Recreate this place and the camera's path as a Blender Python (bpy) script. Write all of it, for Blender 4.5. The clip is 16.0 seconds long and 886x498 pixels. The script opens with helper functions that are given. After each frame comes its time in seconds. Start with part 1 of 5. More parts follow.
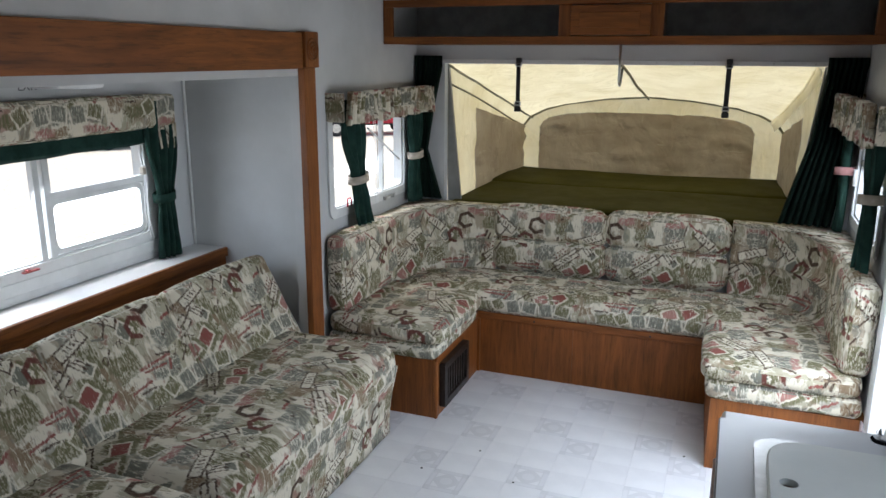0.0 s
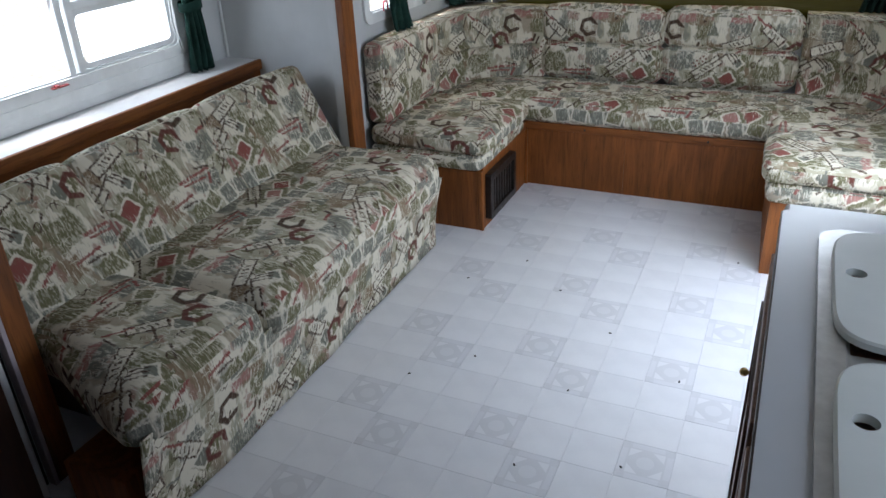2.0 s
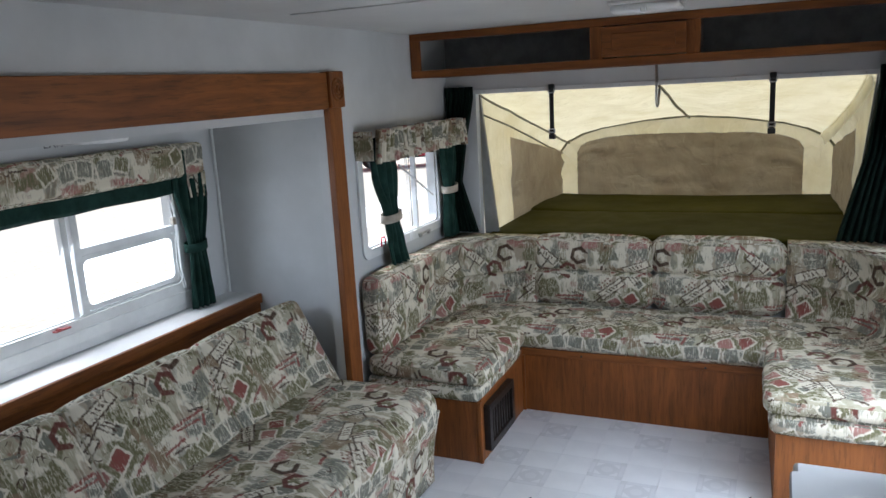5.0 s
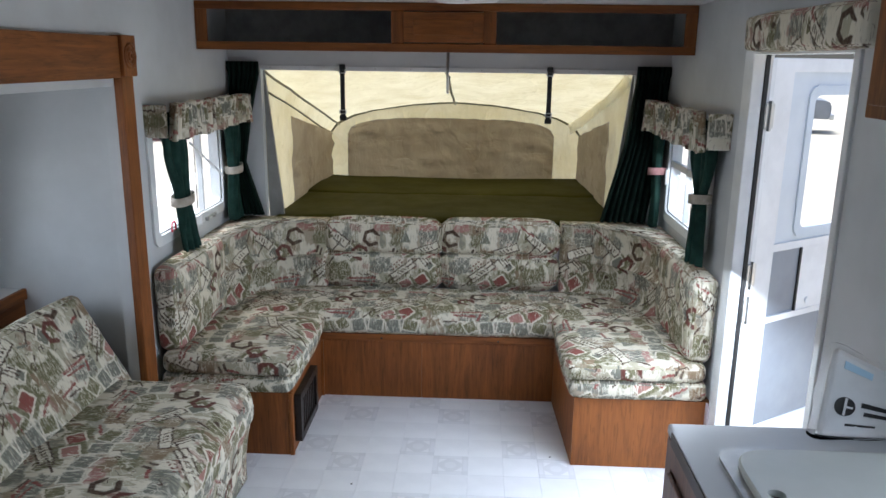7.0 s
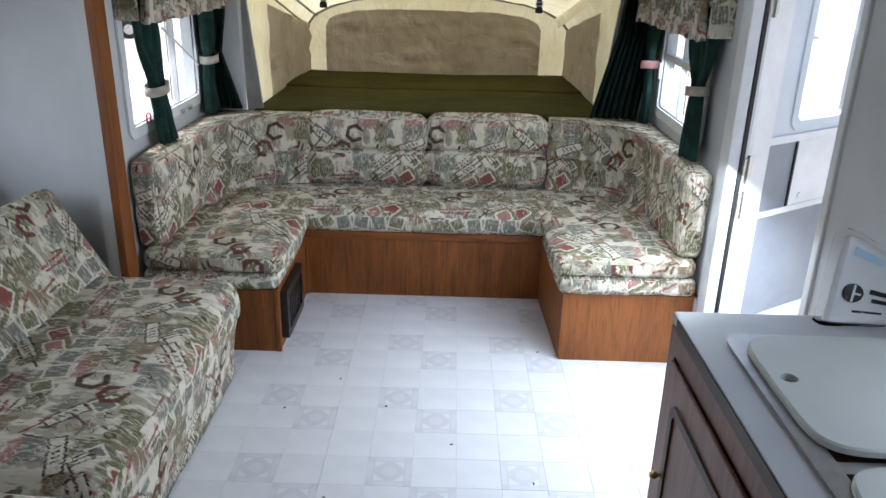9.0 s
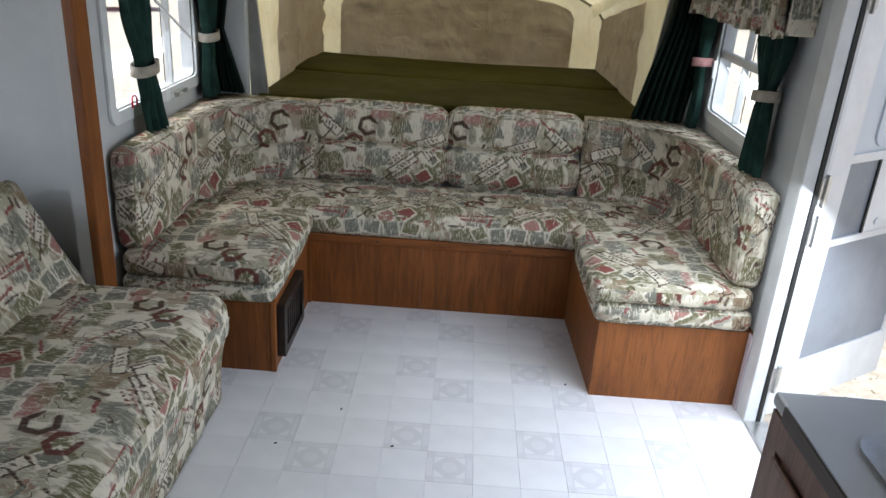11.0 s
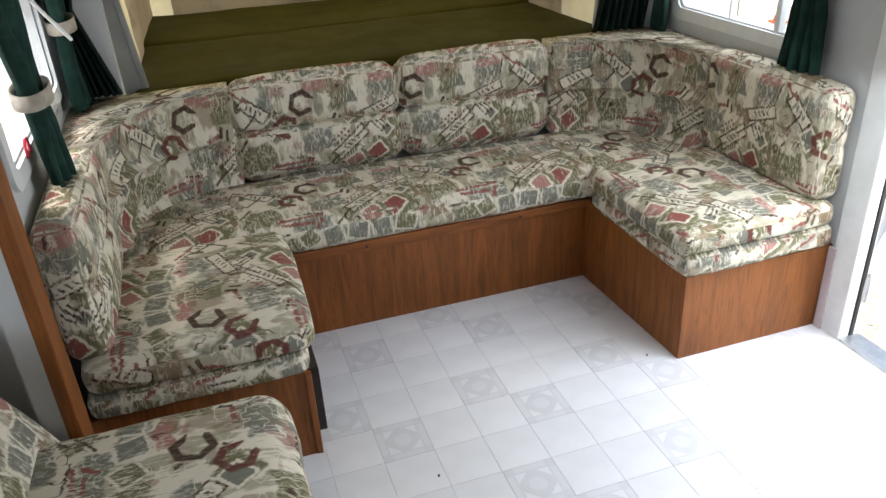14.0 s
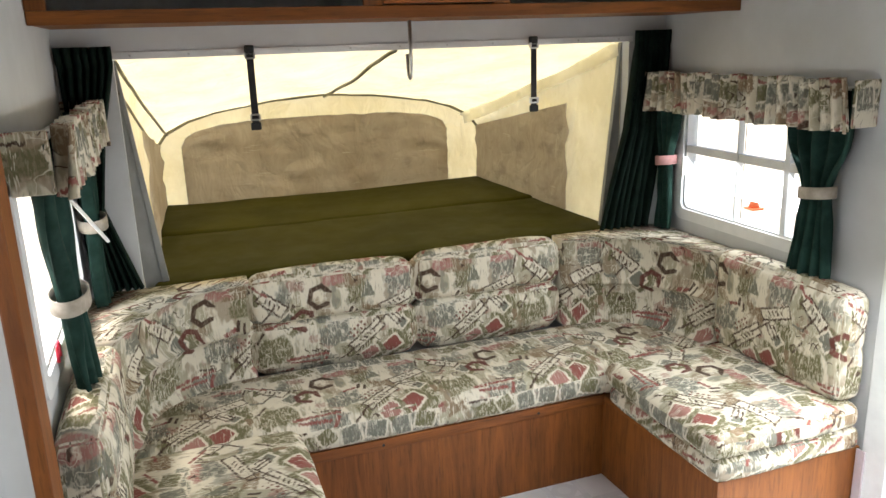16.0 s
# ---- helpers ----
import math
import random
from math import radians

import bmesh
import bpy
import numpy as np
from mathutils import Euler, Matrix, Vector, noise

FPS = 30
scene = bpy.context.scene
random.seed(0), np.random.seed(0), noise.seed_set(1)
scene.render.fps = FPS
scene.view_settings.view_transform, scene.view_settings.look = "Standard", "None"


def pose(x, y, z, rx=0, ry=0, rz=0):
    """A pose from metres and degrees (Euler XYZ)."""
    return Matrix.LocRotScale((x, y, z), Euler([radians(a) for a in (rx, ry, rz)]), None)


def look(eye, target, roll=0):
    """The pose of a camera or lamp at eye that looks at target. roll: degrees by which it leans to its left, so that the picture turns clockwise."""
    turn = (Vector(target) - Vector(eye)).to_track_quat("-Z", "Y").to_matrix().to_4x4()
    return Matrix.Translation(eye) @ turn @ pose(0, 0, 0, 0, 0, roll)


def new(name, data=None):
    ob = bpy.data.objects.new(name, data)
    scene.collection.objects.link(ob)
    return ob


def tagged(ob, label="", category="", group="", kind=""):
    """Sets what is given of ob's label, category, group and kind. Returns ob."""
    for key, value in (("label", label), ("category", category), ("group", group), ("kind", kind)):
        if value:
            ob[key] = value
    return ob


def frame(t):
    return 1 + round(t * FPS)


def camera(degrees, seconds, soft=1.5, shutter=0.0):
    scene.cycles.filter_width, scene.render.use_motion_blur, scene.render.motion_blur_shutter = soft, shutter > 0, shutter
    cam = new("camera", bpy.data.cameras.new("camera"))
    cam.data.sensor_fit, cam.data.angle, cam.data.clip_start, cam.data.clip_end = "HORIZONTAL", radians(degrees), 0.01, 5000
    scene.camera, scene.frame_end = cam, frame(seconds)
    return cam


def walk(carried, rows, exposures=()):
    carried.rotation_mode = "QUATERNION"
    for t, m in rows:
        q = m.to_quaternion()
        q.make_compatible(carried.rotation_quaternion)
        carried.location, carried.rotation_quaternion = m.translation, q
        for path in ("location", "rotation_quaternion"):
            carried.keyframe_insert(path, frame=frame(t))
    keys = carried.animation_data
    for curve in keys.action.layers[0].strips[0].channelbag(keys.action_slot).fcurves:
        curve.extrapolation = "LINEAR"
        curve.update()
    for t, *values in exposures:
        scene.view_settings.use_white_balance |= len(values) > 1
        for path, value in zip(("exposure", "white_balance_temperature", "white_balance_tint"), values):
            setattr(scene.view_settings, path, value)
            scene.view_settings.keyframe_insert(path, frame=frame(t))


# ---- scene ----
cam = camera(60.4, 16.0)
PATH = [
    (0, (0.593, -3.647, 1.644), (-0.094, -1.835, 1.152), 0.3),
    (0.5, (0.589, -3.614, 1.596), (-0.115, -1.837, 1.006), -0.4),
    (1, (0.596, -3.603, 1.576), (-0.128, -1.886, 0.848), -1.3),
    (1.5, (0.579, -3.578, 1.563), (-0.146, -1.92, 0.712), -2.1),
    (2, (0.59, -3.55, 1.541), (-0.168, -1.942, 0.625), -2.7),
    (2.5, (0.557, -3.511, 1.529), (-0.274, -1.947, 0.6), -3.6),
    (3, (0.551, -3.461, 1.511), (-0.388, -1.911, 0.665), -4.8),
    (3.5, (0.568, -3.441, 1.54), (-0.444, -1.861, 0.85), -4.9),
    (4, (0.566, -3.469, 1.591), (-0.435, -1.821, 1.059), -4.1),
    (4.5, (0.576, -3.504, 1.618), (-0.352, -1.782, 1.201), -3.4),
    (5, (0.579, -3.515, 1.652), (-0.222, -1.73, 1.236), -3.2),
    (7.3, (0.139, -3.561, 1.672), (0.11, -1.623, 1.181), 1.2),
    (8, (0.116, -3.523, 1.663), (0.127, -1.6, 1.113), 1.5),
    (8.7, (0.126, -3.506, 1.602), (0.112, -1.625, 0.923), 1.3),
    (10.8, (0.022, -3.183, 1.601), (0.017, -1.342, 0.818), 3.7),
    (11, (0.06, -3.095, 1.557), (0.029, -1.242, 0.805), 3.7),
    (11.5, (-0.018, -2.831, 1.511), (0.023, -0.983, 0.749), 4.6),
    (12, (-0.145, -2.62, 1.506), (0.052, -0.828, 0.64), 4.7),
    (12.5, (-0.258, -2.477, 1.505), (0.106, -0.761, 0.544), 4.0),
    (13, (-0.38, -2.386, 1.535), (0.098, -0.686, 0.595), 2.3),
    (13.5, (-0.533, -2.317, 1.528), (-0.029, -0.613, 0.611), -0.7),
    (14, (-0.712, -2.341, 1.536), (-0.197, -0.65, 0.601), -3.2),
    (14.5, (-0.791, -2.35, 1.54), (-0.253, -0.638, 0.658), -3.3),
    (15, (-0.804, -2.286, 1.587), (-0.232, -0.54, 0.795), -2.5),
    (15.5, (-0.792, -2.254, 1.588), (-0.194, -0.458, 0.943), -2.0),
    (16, (-0.829, -2.265, 1.622), (-0.194, -0.442, 1.099), -1.9),
]
walk(cam, [(t, look(eye, target, roll)) for t, eye, target, roll in PATH],
     [(0, 1.5, 5950, 10), (1.0, 1.52, 5850, 10), (2.0, 1.46, 5800, 10), (2.6, 1.5, 5700, 10), (3.5, 1.48, 5700, 10), (5, 1.45, 5750, 10), (8.5, 1.72, 5750, 10), (11, 1.36, 6050, 10), (11.6, 1.38, 6100, 10), (12.5, 1.5, 6250, 10), (13.5, 1.6, 6350, 10), (14.5, 2.0, 6400, 10), (15.2, 2.15, 6500, 10), (16, 2.3, 6650, 10)])

# ---- light ----
world = bpy.data.worlds.new("sky")
world.use_nodes = True
scene.world = world
wn = world.node_tree.nodes
sky = wn.new("ShaderNodeTexSky")
sky.sky_type = "NISHITA"
sky.sun_disc = False
sky.sun_elevation = radians(77)
sky.sun_rotation = radians(287)
sky.dust_density = 4.0
wn["Background"].inputs[1].default_value = 0.09
world.node_tree.links.new(sky.outputs[0], wn["Background"].inputs[0])
sun_data = bpy.data.lights.new("sun", "SUN")
sun_data.energy, sun_data.angle, sun_data.color = 1.4, radians(25), (1.0, 0.96, 0.9)
sun = new("sun", sun_data)
sun.matrix_world = look((-2.0, 0.6, 9), (0, 0, 0))


def daylight(x, y0, y1, z0, z1, inward, power, drop=0.9):
    """The sky's light through one opening of a side wall."""
    lamp = bpy.data.lights.new("daylight", "AREA")
    lamp.shape, lamp.size, lamp.size_y = "RECTANGLE", y1 - y0, z1 - z0
    lamp.energy, lamp.color = power, (0.90, 0.95, 1.0)
    ob = new("daylight", lamp)
    mid = Vector((x, (y0 + y1) / 2, (z0 + z1) / 2))
    ob.matrix_world = look(mid, mid + Vector((inward, 0, -drop)))


daylight(1.215, -1.45, -0.75, 0.05, 1.68, -1, 9.2, 1.5)
daylight(-1.848, -2.04, -1.02, 0.89, 1.30, 1, 1.7, 0.45)
daylight(-1.187, -0.48, 0.28, 0.93, 1.32, 1, 0.4)
daylight(1.187, -0.32, 0.34, 0.92, 1.32, -1, 0.9)
# fill for the counter and sink, through an assumed window out of view
daylight(1.187, -3.15, -2.25, 1.00, 1.48, -1, 0.6, 2.2)


# ---- building helpers ----
def thing(name, label, category, at=(0, 0, 0), group="", kind=""):
    ob = new(name)
    ob.location = at
    ob.empty_display_size = 0.1
    return tagged(ob, label, category, group, kind)


def solid(name, bm, material, smooth=False):
    me = bpy.data.meshes.new(name)
    bmesh.ops.recalc_face_normals(bm, faces=bm.faces)
    bm.to_mesh(me)
    bm.free()
    me.materials.append(material)
    if smooth:
        me.polygons.foreach_set("use_smooth", [True] * len(me.polygons))
    return new(name, me)


def part(name, bm, material, parent, label="", smooth=False):
    ob = solid(name, bm, material, smooth)
    ob.parent = parent
    ob.matrix_parent_inverse = Matrix.Translation(-parent.location)
    return tagged(ob, label)


def box(bm, x0, x1, y0, y1, z0, z1, bevel=0.0, seg=2):
    made = bmesh.ops.create_cube(bm, size=1.0)["verts"]
    for v in made:
        v.co = Vector((x0 + (v.co.x + 0.5) * (x1 - x0), y0 + (v.co.y + 0.5) * (y1 - y0), z0 + (v.co.z + 0.5) * (z1 - z0)))
    if bevel:
        edges = list({e for v in made for e in v.link_edges})
        bmesh.ops.bevel(bm, geom=edges, offset=bevel, segments=seg, profile=0.5, affect="EDGES")
    return bm


def boxes(*rows, bevel=0.0):
    bm = bmesh.new()
    for r in rows:
        box(bm, *r, bevel=bevel)
    return bm


def rod(bm, a, b, r, n=10, r2=None):
    a, b = Vector(a), Vector(b)
    made = bmesh.ops.create_cone(bm, cap_ends=True, segments=n, radius1=r, radius2=r if r2 is None else r2, depth=(b - a).length)["verts"]
    bmesh.ops.transform(bm, matrix=Matrix.Translation((a + b) / 2) @ (b - a).to_track_quat("Z", "Y").to_matrix().to_4x4(), verts=made)
    return bm


def tube(bm, pts, r, n=8, flat=1.0):
    pts = [Vector(p) for p in pts]
    rings = []
    side = None
    for i, p in enumerate(pts):
        d = (pts[min(i + 1, len(pts) - 1)] - pts[max(i - 1, 0)]).normalized()
        if side is None:
            side = d.cross(Vector((0, 0, 1)) if abs(d.z) < 0.9 else Vector((0, 1, 0))).normalized()
        side = (side - d * side.dot(d)).normalized()
        up = side.cross(d)
        rings.append([bm.verts.new(p + r * (math.cos(k * math.tau / n) * side + flat * math.sin(k * math.tau / n) * up)) for k in range(n)])
    for a, b in zip(rings, rings[1:]):
        for k in range(n):
            bm.faces.new((a[k], a[(k + 1) % n], b[(k + 1) % n], b[k]))
    bm.faces.new(rings[0])
    bm.faces.new(rings[-1])
    return bm


def panel(bm, axis, at, thick, u0, u1, v0, v1, holes=()):
    """A slab square to the axis, with rectangular holes through it; u, v are the other two axes in order."""
    us = sorted({u0, u1, *[h[0] for h in holes], *[h[1] for h in holes]})
    vs = sorted({v0, v1, *[h[2] for h in holes], *[h[3] for h in holes]})
    for a, b in zip(us, us[1:]):
        for c, d in zip(vs, vs[1:]):
            mu, mv = (a + b) / 2, (c + d) / 2
            if any(h[0] < mu < h[1] and h[2] < mv < h[3] for h in holes):
                continue
            lo, hi = min(at, at + thick), max(at, at + thick)
            if axis == "x":
                box(bm, lo, hi, a, b, c, d)
            elif axis == "y":
                box(bm, a, b, lo, hi, c, d)
            else:
                box(bm, a, b, c, d, lo, hi)
    bmesh.ops.remove_doubles(bm, verts=bm.verts, dist=1e-5)
    bm.verts.index_update()
    met = {}
    for f in bm.faces:
        met.setdefault(frozenset(v.index for v in f.verts), []).append(f)
    bmesh.ops.delete(bm, geom=[f for fs in met.values() if len(fs) > 1 for f in fs], context="FACES_ONLY")
    return bm


def ring_panel(bm, axis, at, thick, u0, u1, v0, v1, w, radius=0.0, n=5):
    """A frame of width w with rounded corners, square to the axis."""
    def loop(a, b, c, d, r):
        out = []
        for cu, cv, s in ((b - r, d - r, 0), (a + r, d - r, 1), (a + r, c + r, 2), (b - r, c + r, 3)):
            for k in range(n + 1):
                q = (s + k / n) * math.pi / 2
                out.append((cu + r * math.cos(q), cv + r * math.sin(q)))
        return out
    outer = loop(u0, u1, v0, v1, max(radius, 0.001))
    inner = loop(u0 + w, u1 - w, v0 + w, v1 - w, max(radius - w * 0.5, 0.001))
    def put(p, t):
        return {"x": (t, *p), "y": (p[0], t, p[1]), "z": (*p, t)}[axis]
    rows = [[bm.verts.new(put(p, t)) for p in ps] for ps, t in ((outer, at), (outer, at + thick), (inner, at + thick), (inner, at))]
    m = len(outer)
    for a, b in zip(rows, rows[1:] + rows[:1]):
        for k in range(m):
            bm.faces.new((a[k], a[(k + 1) % m], b[(k + 1) % m], b[k]))
    return bm


def uv_box(bm, up="y", shift=(0.0, 0.0)):
    """Cloth coordinates in metres, laid on from the side that each face looks to; up: the print's way up on a level face."""
    layer = bm.loops.layers.uv.verify()
    bm.normal_update()
    for f in bm.faces:
        n = f.normal
        ax = max(range(3), key=lambda i: abs(n[i]))
        for l in f.loops:
            c = l.vert.co
            flat = {"y": (c.x, c.y), "+x": (-c.y, c.x), "-x": (c.y, -c.x)}[up]
            uv = ((c.y if n.x > 0 else -c.y, c.z), (c.x, c.z), flat)[ax]
            l[layer].uv = (uv[0] + shift[0], uv[1] + shift[1])
    return bm


def uv_seat(bm, up, edge, u0, v0):
    """Seat cloth whose print runs over the front edge without a break; edge: the front edge's place along up, v0: the print's height there."""
    layer = bm.loops.layers.uv.verify()
    bm.normal_update()
    top = max(v.co.z for v in bm.verts)
    for f in bm.faces:
        n = f.normal
        for l in f.loops:
            c = l.vert.co
            along, into = {"y": (c.x, c.y), "+x": (-c.y, c.x), "-x": (c.y, -c.x)}[up]
            ahead = {"y": -n.y, "+x": -n.x, "-x": n.x}[up]
            if n.z > 0.6:
                uv = (along, into - edge + v0)
            elif ahead > 0.6:
                uv = (along, c.z - top + v0)
            else:
                uv = (into, c.z - top + v0 + 0.25)
            l[layer].uv = (uv[0] + u0, uv[1])
    return bm


def cushion(x0, x1, y0, y1, z0, z1, r=0.035, puff=0.012, groove=None, n=8, sag=0.0, seed=0):
    """A padded block: rounded edges, swollen faces, a stitched groove (axis, value, depth) and soft dents."""
    lo, hi = Vector((x0, y0, z0)), Vector((x1, y1, z1))
    mid, half = (lo + hi) / 2, (hi - lo) / 2
    axes = []
    for i in range(3):
        h, rr = half[i], min(r, half[i] * 0.98)
        vals = [-h, -h + rr * 0.25, -h + rr * 0.6, -h + rr]
        vals += [-h + rr + (2 * h - 2 * rr) * k / n for k in range(1, n)] if h > rr * 1.01 else []
        vals += [h - rr, h - rr * 0.6, h - rr * 0.25, h]
        if groove and groove[0] == i:
            g = groove[1] - mid[i]
            vals += [g - 0.05, g - 0.03, g - 0.015, g - 0.006, g, g + 0.006, g + 0.015, g + 0.03, g + 0.05]
        vals = sorted(vals)
        axes.append([a for k, a in enumerate(vals) if k == 0 or a - vals[k - 1] > 1e-4])
    bm, seen = bmesh.new(), {}

    def vert(p):
        key = tuple(round(c, 5) for c in p)
        if key not in seen:
            p = Vector(p)
            q = Vector([max(-(half[i] - min(r, half[i] * 0.98)), min(half[i] - min(r, half[i] * 0.98), p[i])) for i in range(3)])
            d = p - q
            out = q + d.normalized() * min(r, min(half) * 0.98) if d.length > 1e-6 else p.copy()
            u = [p[i] / half[i] for i in range(3)]
            for i in range(3):
                j, k = (i + 1) % 3, (i + 2) % 3
                if abs(abs(u[i]) - 1) < 1e-4:
                    swell = puff * (1 - u[j] ** 4) * (1 - u[k] ** 4)
                    out[i] += math.copysign(swell, u[i])
                    if groove and groove[0] != i:
                        g = abs(p[groove[0]] - (groove[1] - mid[groove[0]])) / 0.018
                        out[i] -= math.copysign(groove[2] * math.exp(-g), u[i])
            w = noise.noise((out + mid) * 7.0 + Vector((seed, 0, 0)))
            out += d.normalized() * w * 0.005 if d.length > 1e-6 else Vector()
            if sag and u[2] > 0.5:
                out.z -= sag * (1 - u[0] ** 2) * (1 - u[1] ** 2)
            seen[key] = bm.verts.new(out + mid)
        return seen[key]

    for i in range(3):
        j, k = (i + 1) % 3, (i + 2) % 3
        for s in (-half[i], half[i]):
            for a0, a1 in zip(axes[j], axes[j][1:]):
                for b0, b1 in zip(axes[k], axes[k][1:]):
                    quad = []
                    for a, b in ((a0, b0), (a1, b0), (a1, b1), (a0, b1)):
                        p = [0.0, 0.0, 0.0]
                        p[i], p[j], p[k] = s, a, b
                        quad.append(vert(p))
                    if len(set(quad)) == 4:
                        bm.faces.new(quad)
    bmesh.ops.recalc_face_normals(bm, faces=bm.faces)
    return uv_box(bm)


# ---- materials ----
def shader(name, rough=0.6, metal=0.0, base=(0.5, 0.5, 0.5)):
    m = bpy.data.materials.new(name)
    m.use_nodes = True
    b = m.node_tree.nodes["Principled BSDF"]
    b.inputs["Roughness"].default_value = rough
    b.inputs["Metallic"].default_value = metal
    b.inputs["Base Color"].default_value = (*base, 1)
    return m, m.node_tree.nodes, m.node_tree.links, b


def link_in(m, sock, value):
    if isinstance(value, (int, float)):
        sock.default_value = value
    else:
        m.node_tree.links.new(value, sock)


def calc(m, op, a, b=0.0, c=0.0):
    n = m.node_tree.nodes.new("ShaderNodeMath")
    n.operation = op
    for s, v in zip(n.inputs, (a, b, c)):
        link_in(m, s, v)
    return n.outputs[0]


def mix(m, fac, a, b):
    n = m.node_tree.nodes.new("ShaderNodeMix")
    n.data_type = "RGBA"
    link_in(m, n.inputs[0], fac)
    for s, v in ((n.inputs[6], a), (n.inputs[7], b)):
        if isinstance(v, tuple):
            s.default_value = (*v, 1)
        else:
            m.node_tree.links.new(v, s)
    return n.outputs[2]


def coords(m, which="Object", scale=(1, 1, 1)):
    c = m.node_tree.nodes.new("ShaderNodeTexCoord")
    mp = m.node_tree.nodes.new("ShaderNodeMapping")
    mp.inputs["Scale"].default_value = scale
    m.node_tree.links.new(c.outputs[which], mp.inputs[0])
    return mp.outputs[0]


def grain(m, vec, scale, detail=4.0, rough=0.6, distort=0.0):
    n = m.node_tree.nodes.new("ShaderNodeTexNoise")
    n.inputs["Scale"].default_value, n.inputs["Detail"].default_value = scale, detail
    n.inputs["Roughness"].default_value, n.inputs["Distortion"].default_value = rough, distort
    m.node_tree.links.new(vec, n.inputs["Vector"])
    return n.outputs[0]


def span(m, value, a, b, lo=0.0, hi=1.0):
    n = m.node_tree.nodes.new("ShaderNodeMapRange")
    n.interpolation_type = "SMOOTHSTEP"
    for s, v in zip(n.inputs, (value, a, b, lo, hi)):
        link_in(m, s, v)
    return n.outputs[0]


def relief(m, b, height, strength=0.2, distance=0.002):
    n = m.node_tree.nodes.new("ShaderNodeBump")
    n.inputs["Strength"].default_value, n.inputs["Distance"].default_value = strength, distance
    m.node_tree.links.new(height, n.inputs["Height"])
    m.node_tree.links.new(n.outputs[0], b.inputs["Normal"])


def plain(name, dark, light, rough=0.6, metal=0.0, scale=6.0, fine=180.0, bump=0.12, stretch=(1, 1, 1), vary=0.08):
    """A painted, moulded or woven surface with soft stains and a fine tooth."""
    m, ns, ls, b = shader(name, rough, metal)
    v = coords(m, "Object", stretch)
    f = span(m, grain(m, v, scale, 5.0), 0.3, 0.7)
    ls.new(mix(m, f, dark, light), b.inputs["Base Color"])
    g = grain(m, v, fine, 2.0)
    ls.new(span(m, grain(m, v, scale * 3, 3.0), 0.2, 0.8, max(0.03, rough - vary), min(1, rough + vary)), b.inputs["Roughness"])
    relief(m, b, g, bump, 0.001)
    return m


def oak(name, along=2, dark=(0.135, 0.041, 0.008), light=(0.285, 0.095, 0.019), rough=0.5):
    """Stained oak with long grain and open pores; along: the axis of the grain."""
    m, ns, ls, b = shader(name, rough)
    s = [1.0, 1.0, 1.0]
    s[along] = 0.07
    v = coords(m, "Object", tuple(s))
    g1 = grain(m, v, 22.0, 6.0, 0.65, 1.4)
    g2 = grain(m, v, 140.0, 3.0, 0.6)
    big = grain(m, coords(m), 1.7, 3.0)
    f = span(m, calc(m, "ADD", calc(m, "MULTIPLY", g1, 0.75), calc(m, "MULTIPLY", big, 0.42)), 0.38, 0.80)
    pores = span(m, g2, 0.36, 0.46, 0.72, 1.0)
    col = mix(m, f, dark, light)
    n = m.node_tree.nodes.new("ShaderNodeMix")
    n.data_type, n.blend_type = "RGBA", "MULTIPLY"
    n.inputs[0].default_value = 1.0
    ls.new(col, n.inputs[6])
    ls.new(pores, n.inputs[7])
    ls.new(n.outputs[2], b.inputs["Base Color"])
    relief(m, b, g2, 0.25, 0.0008)
    return m


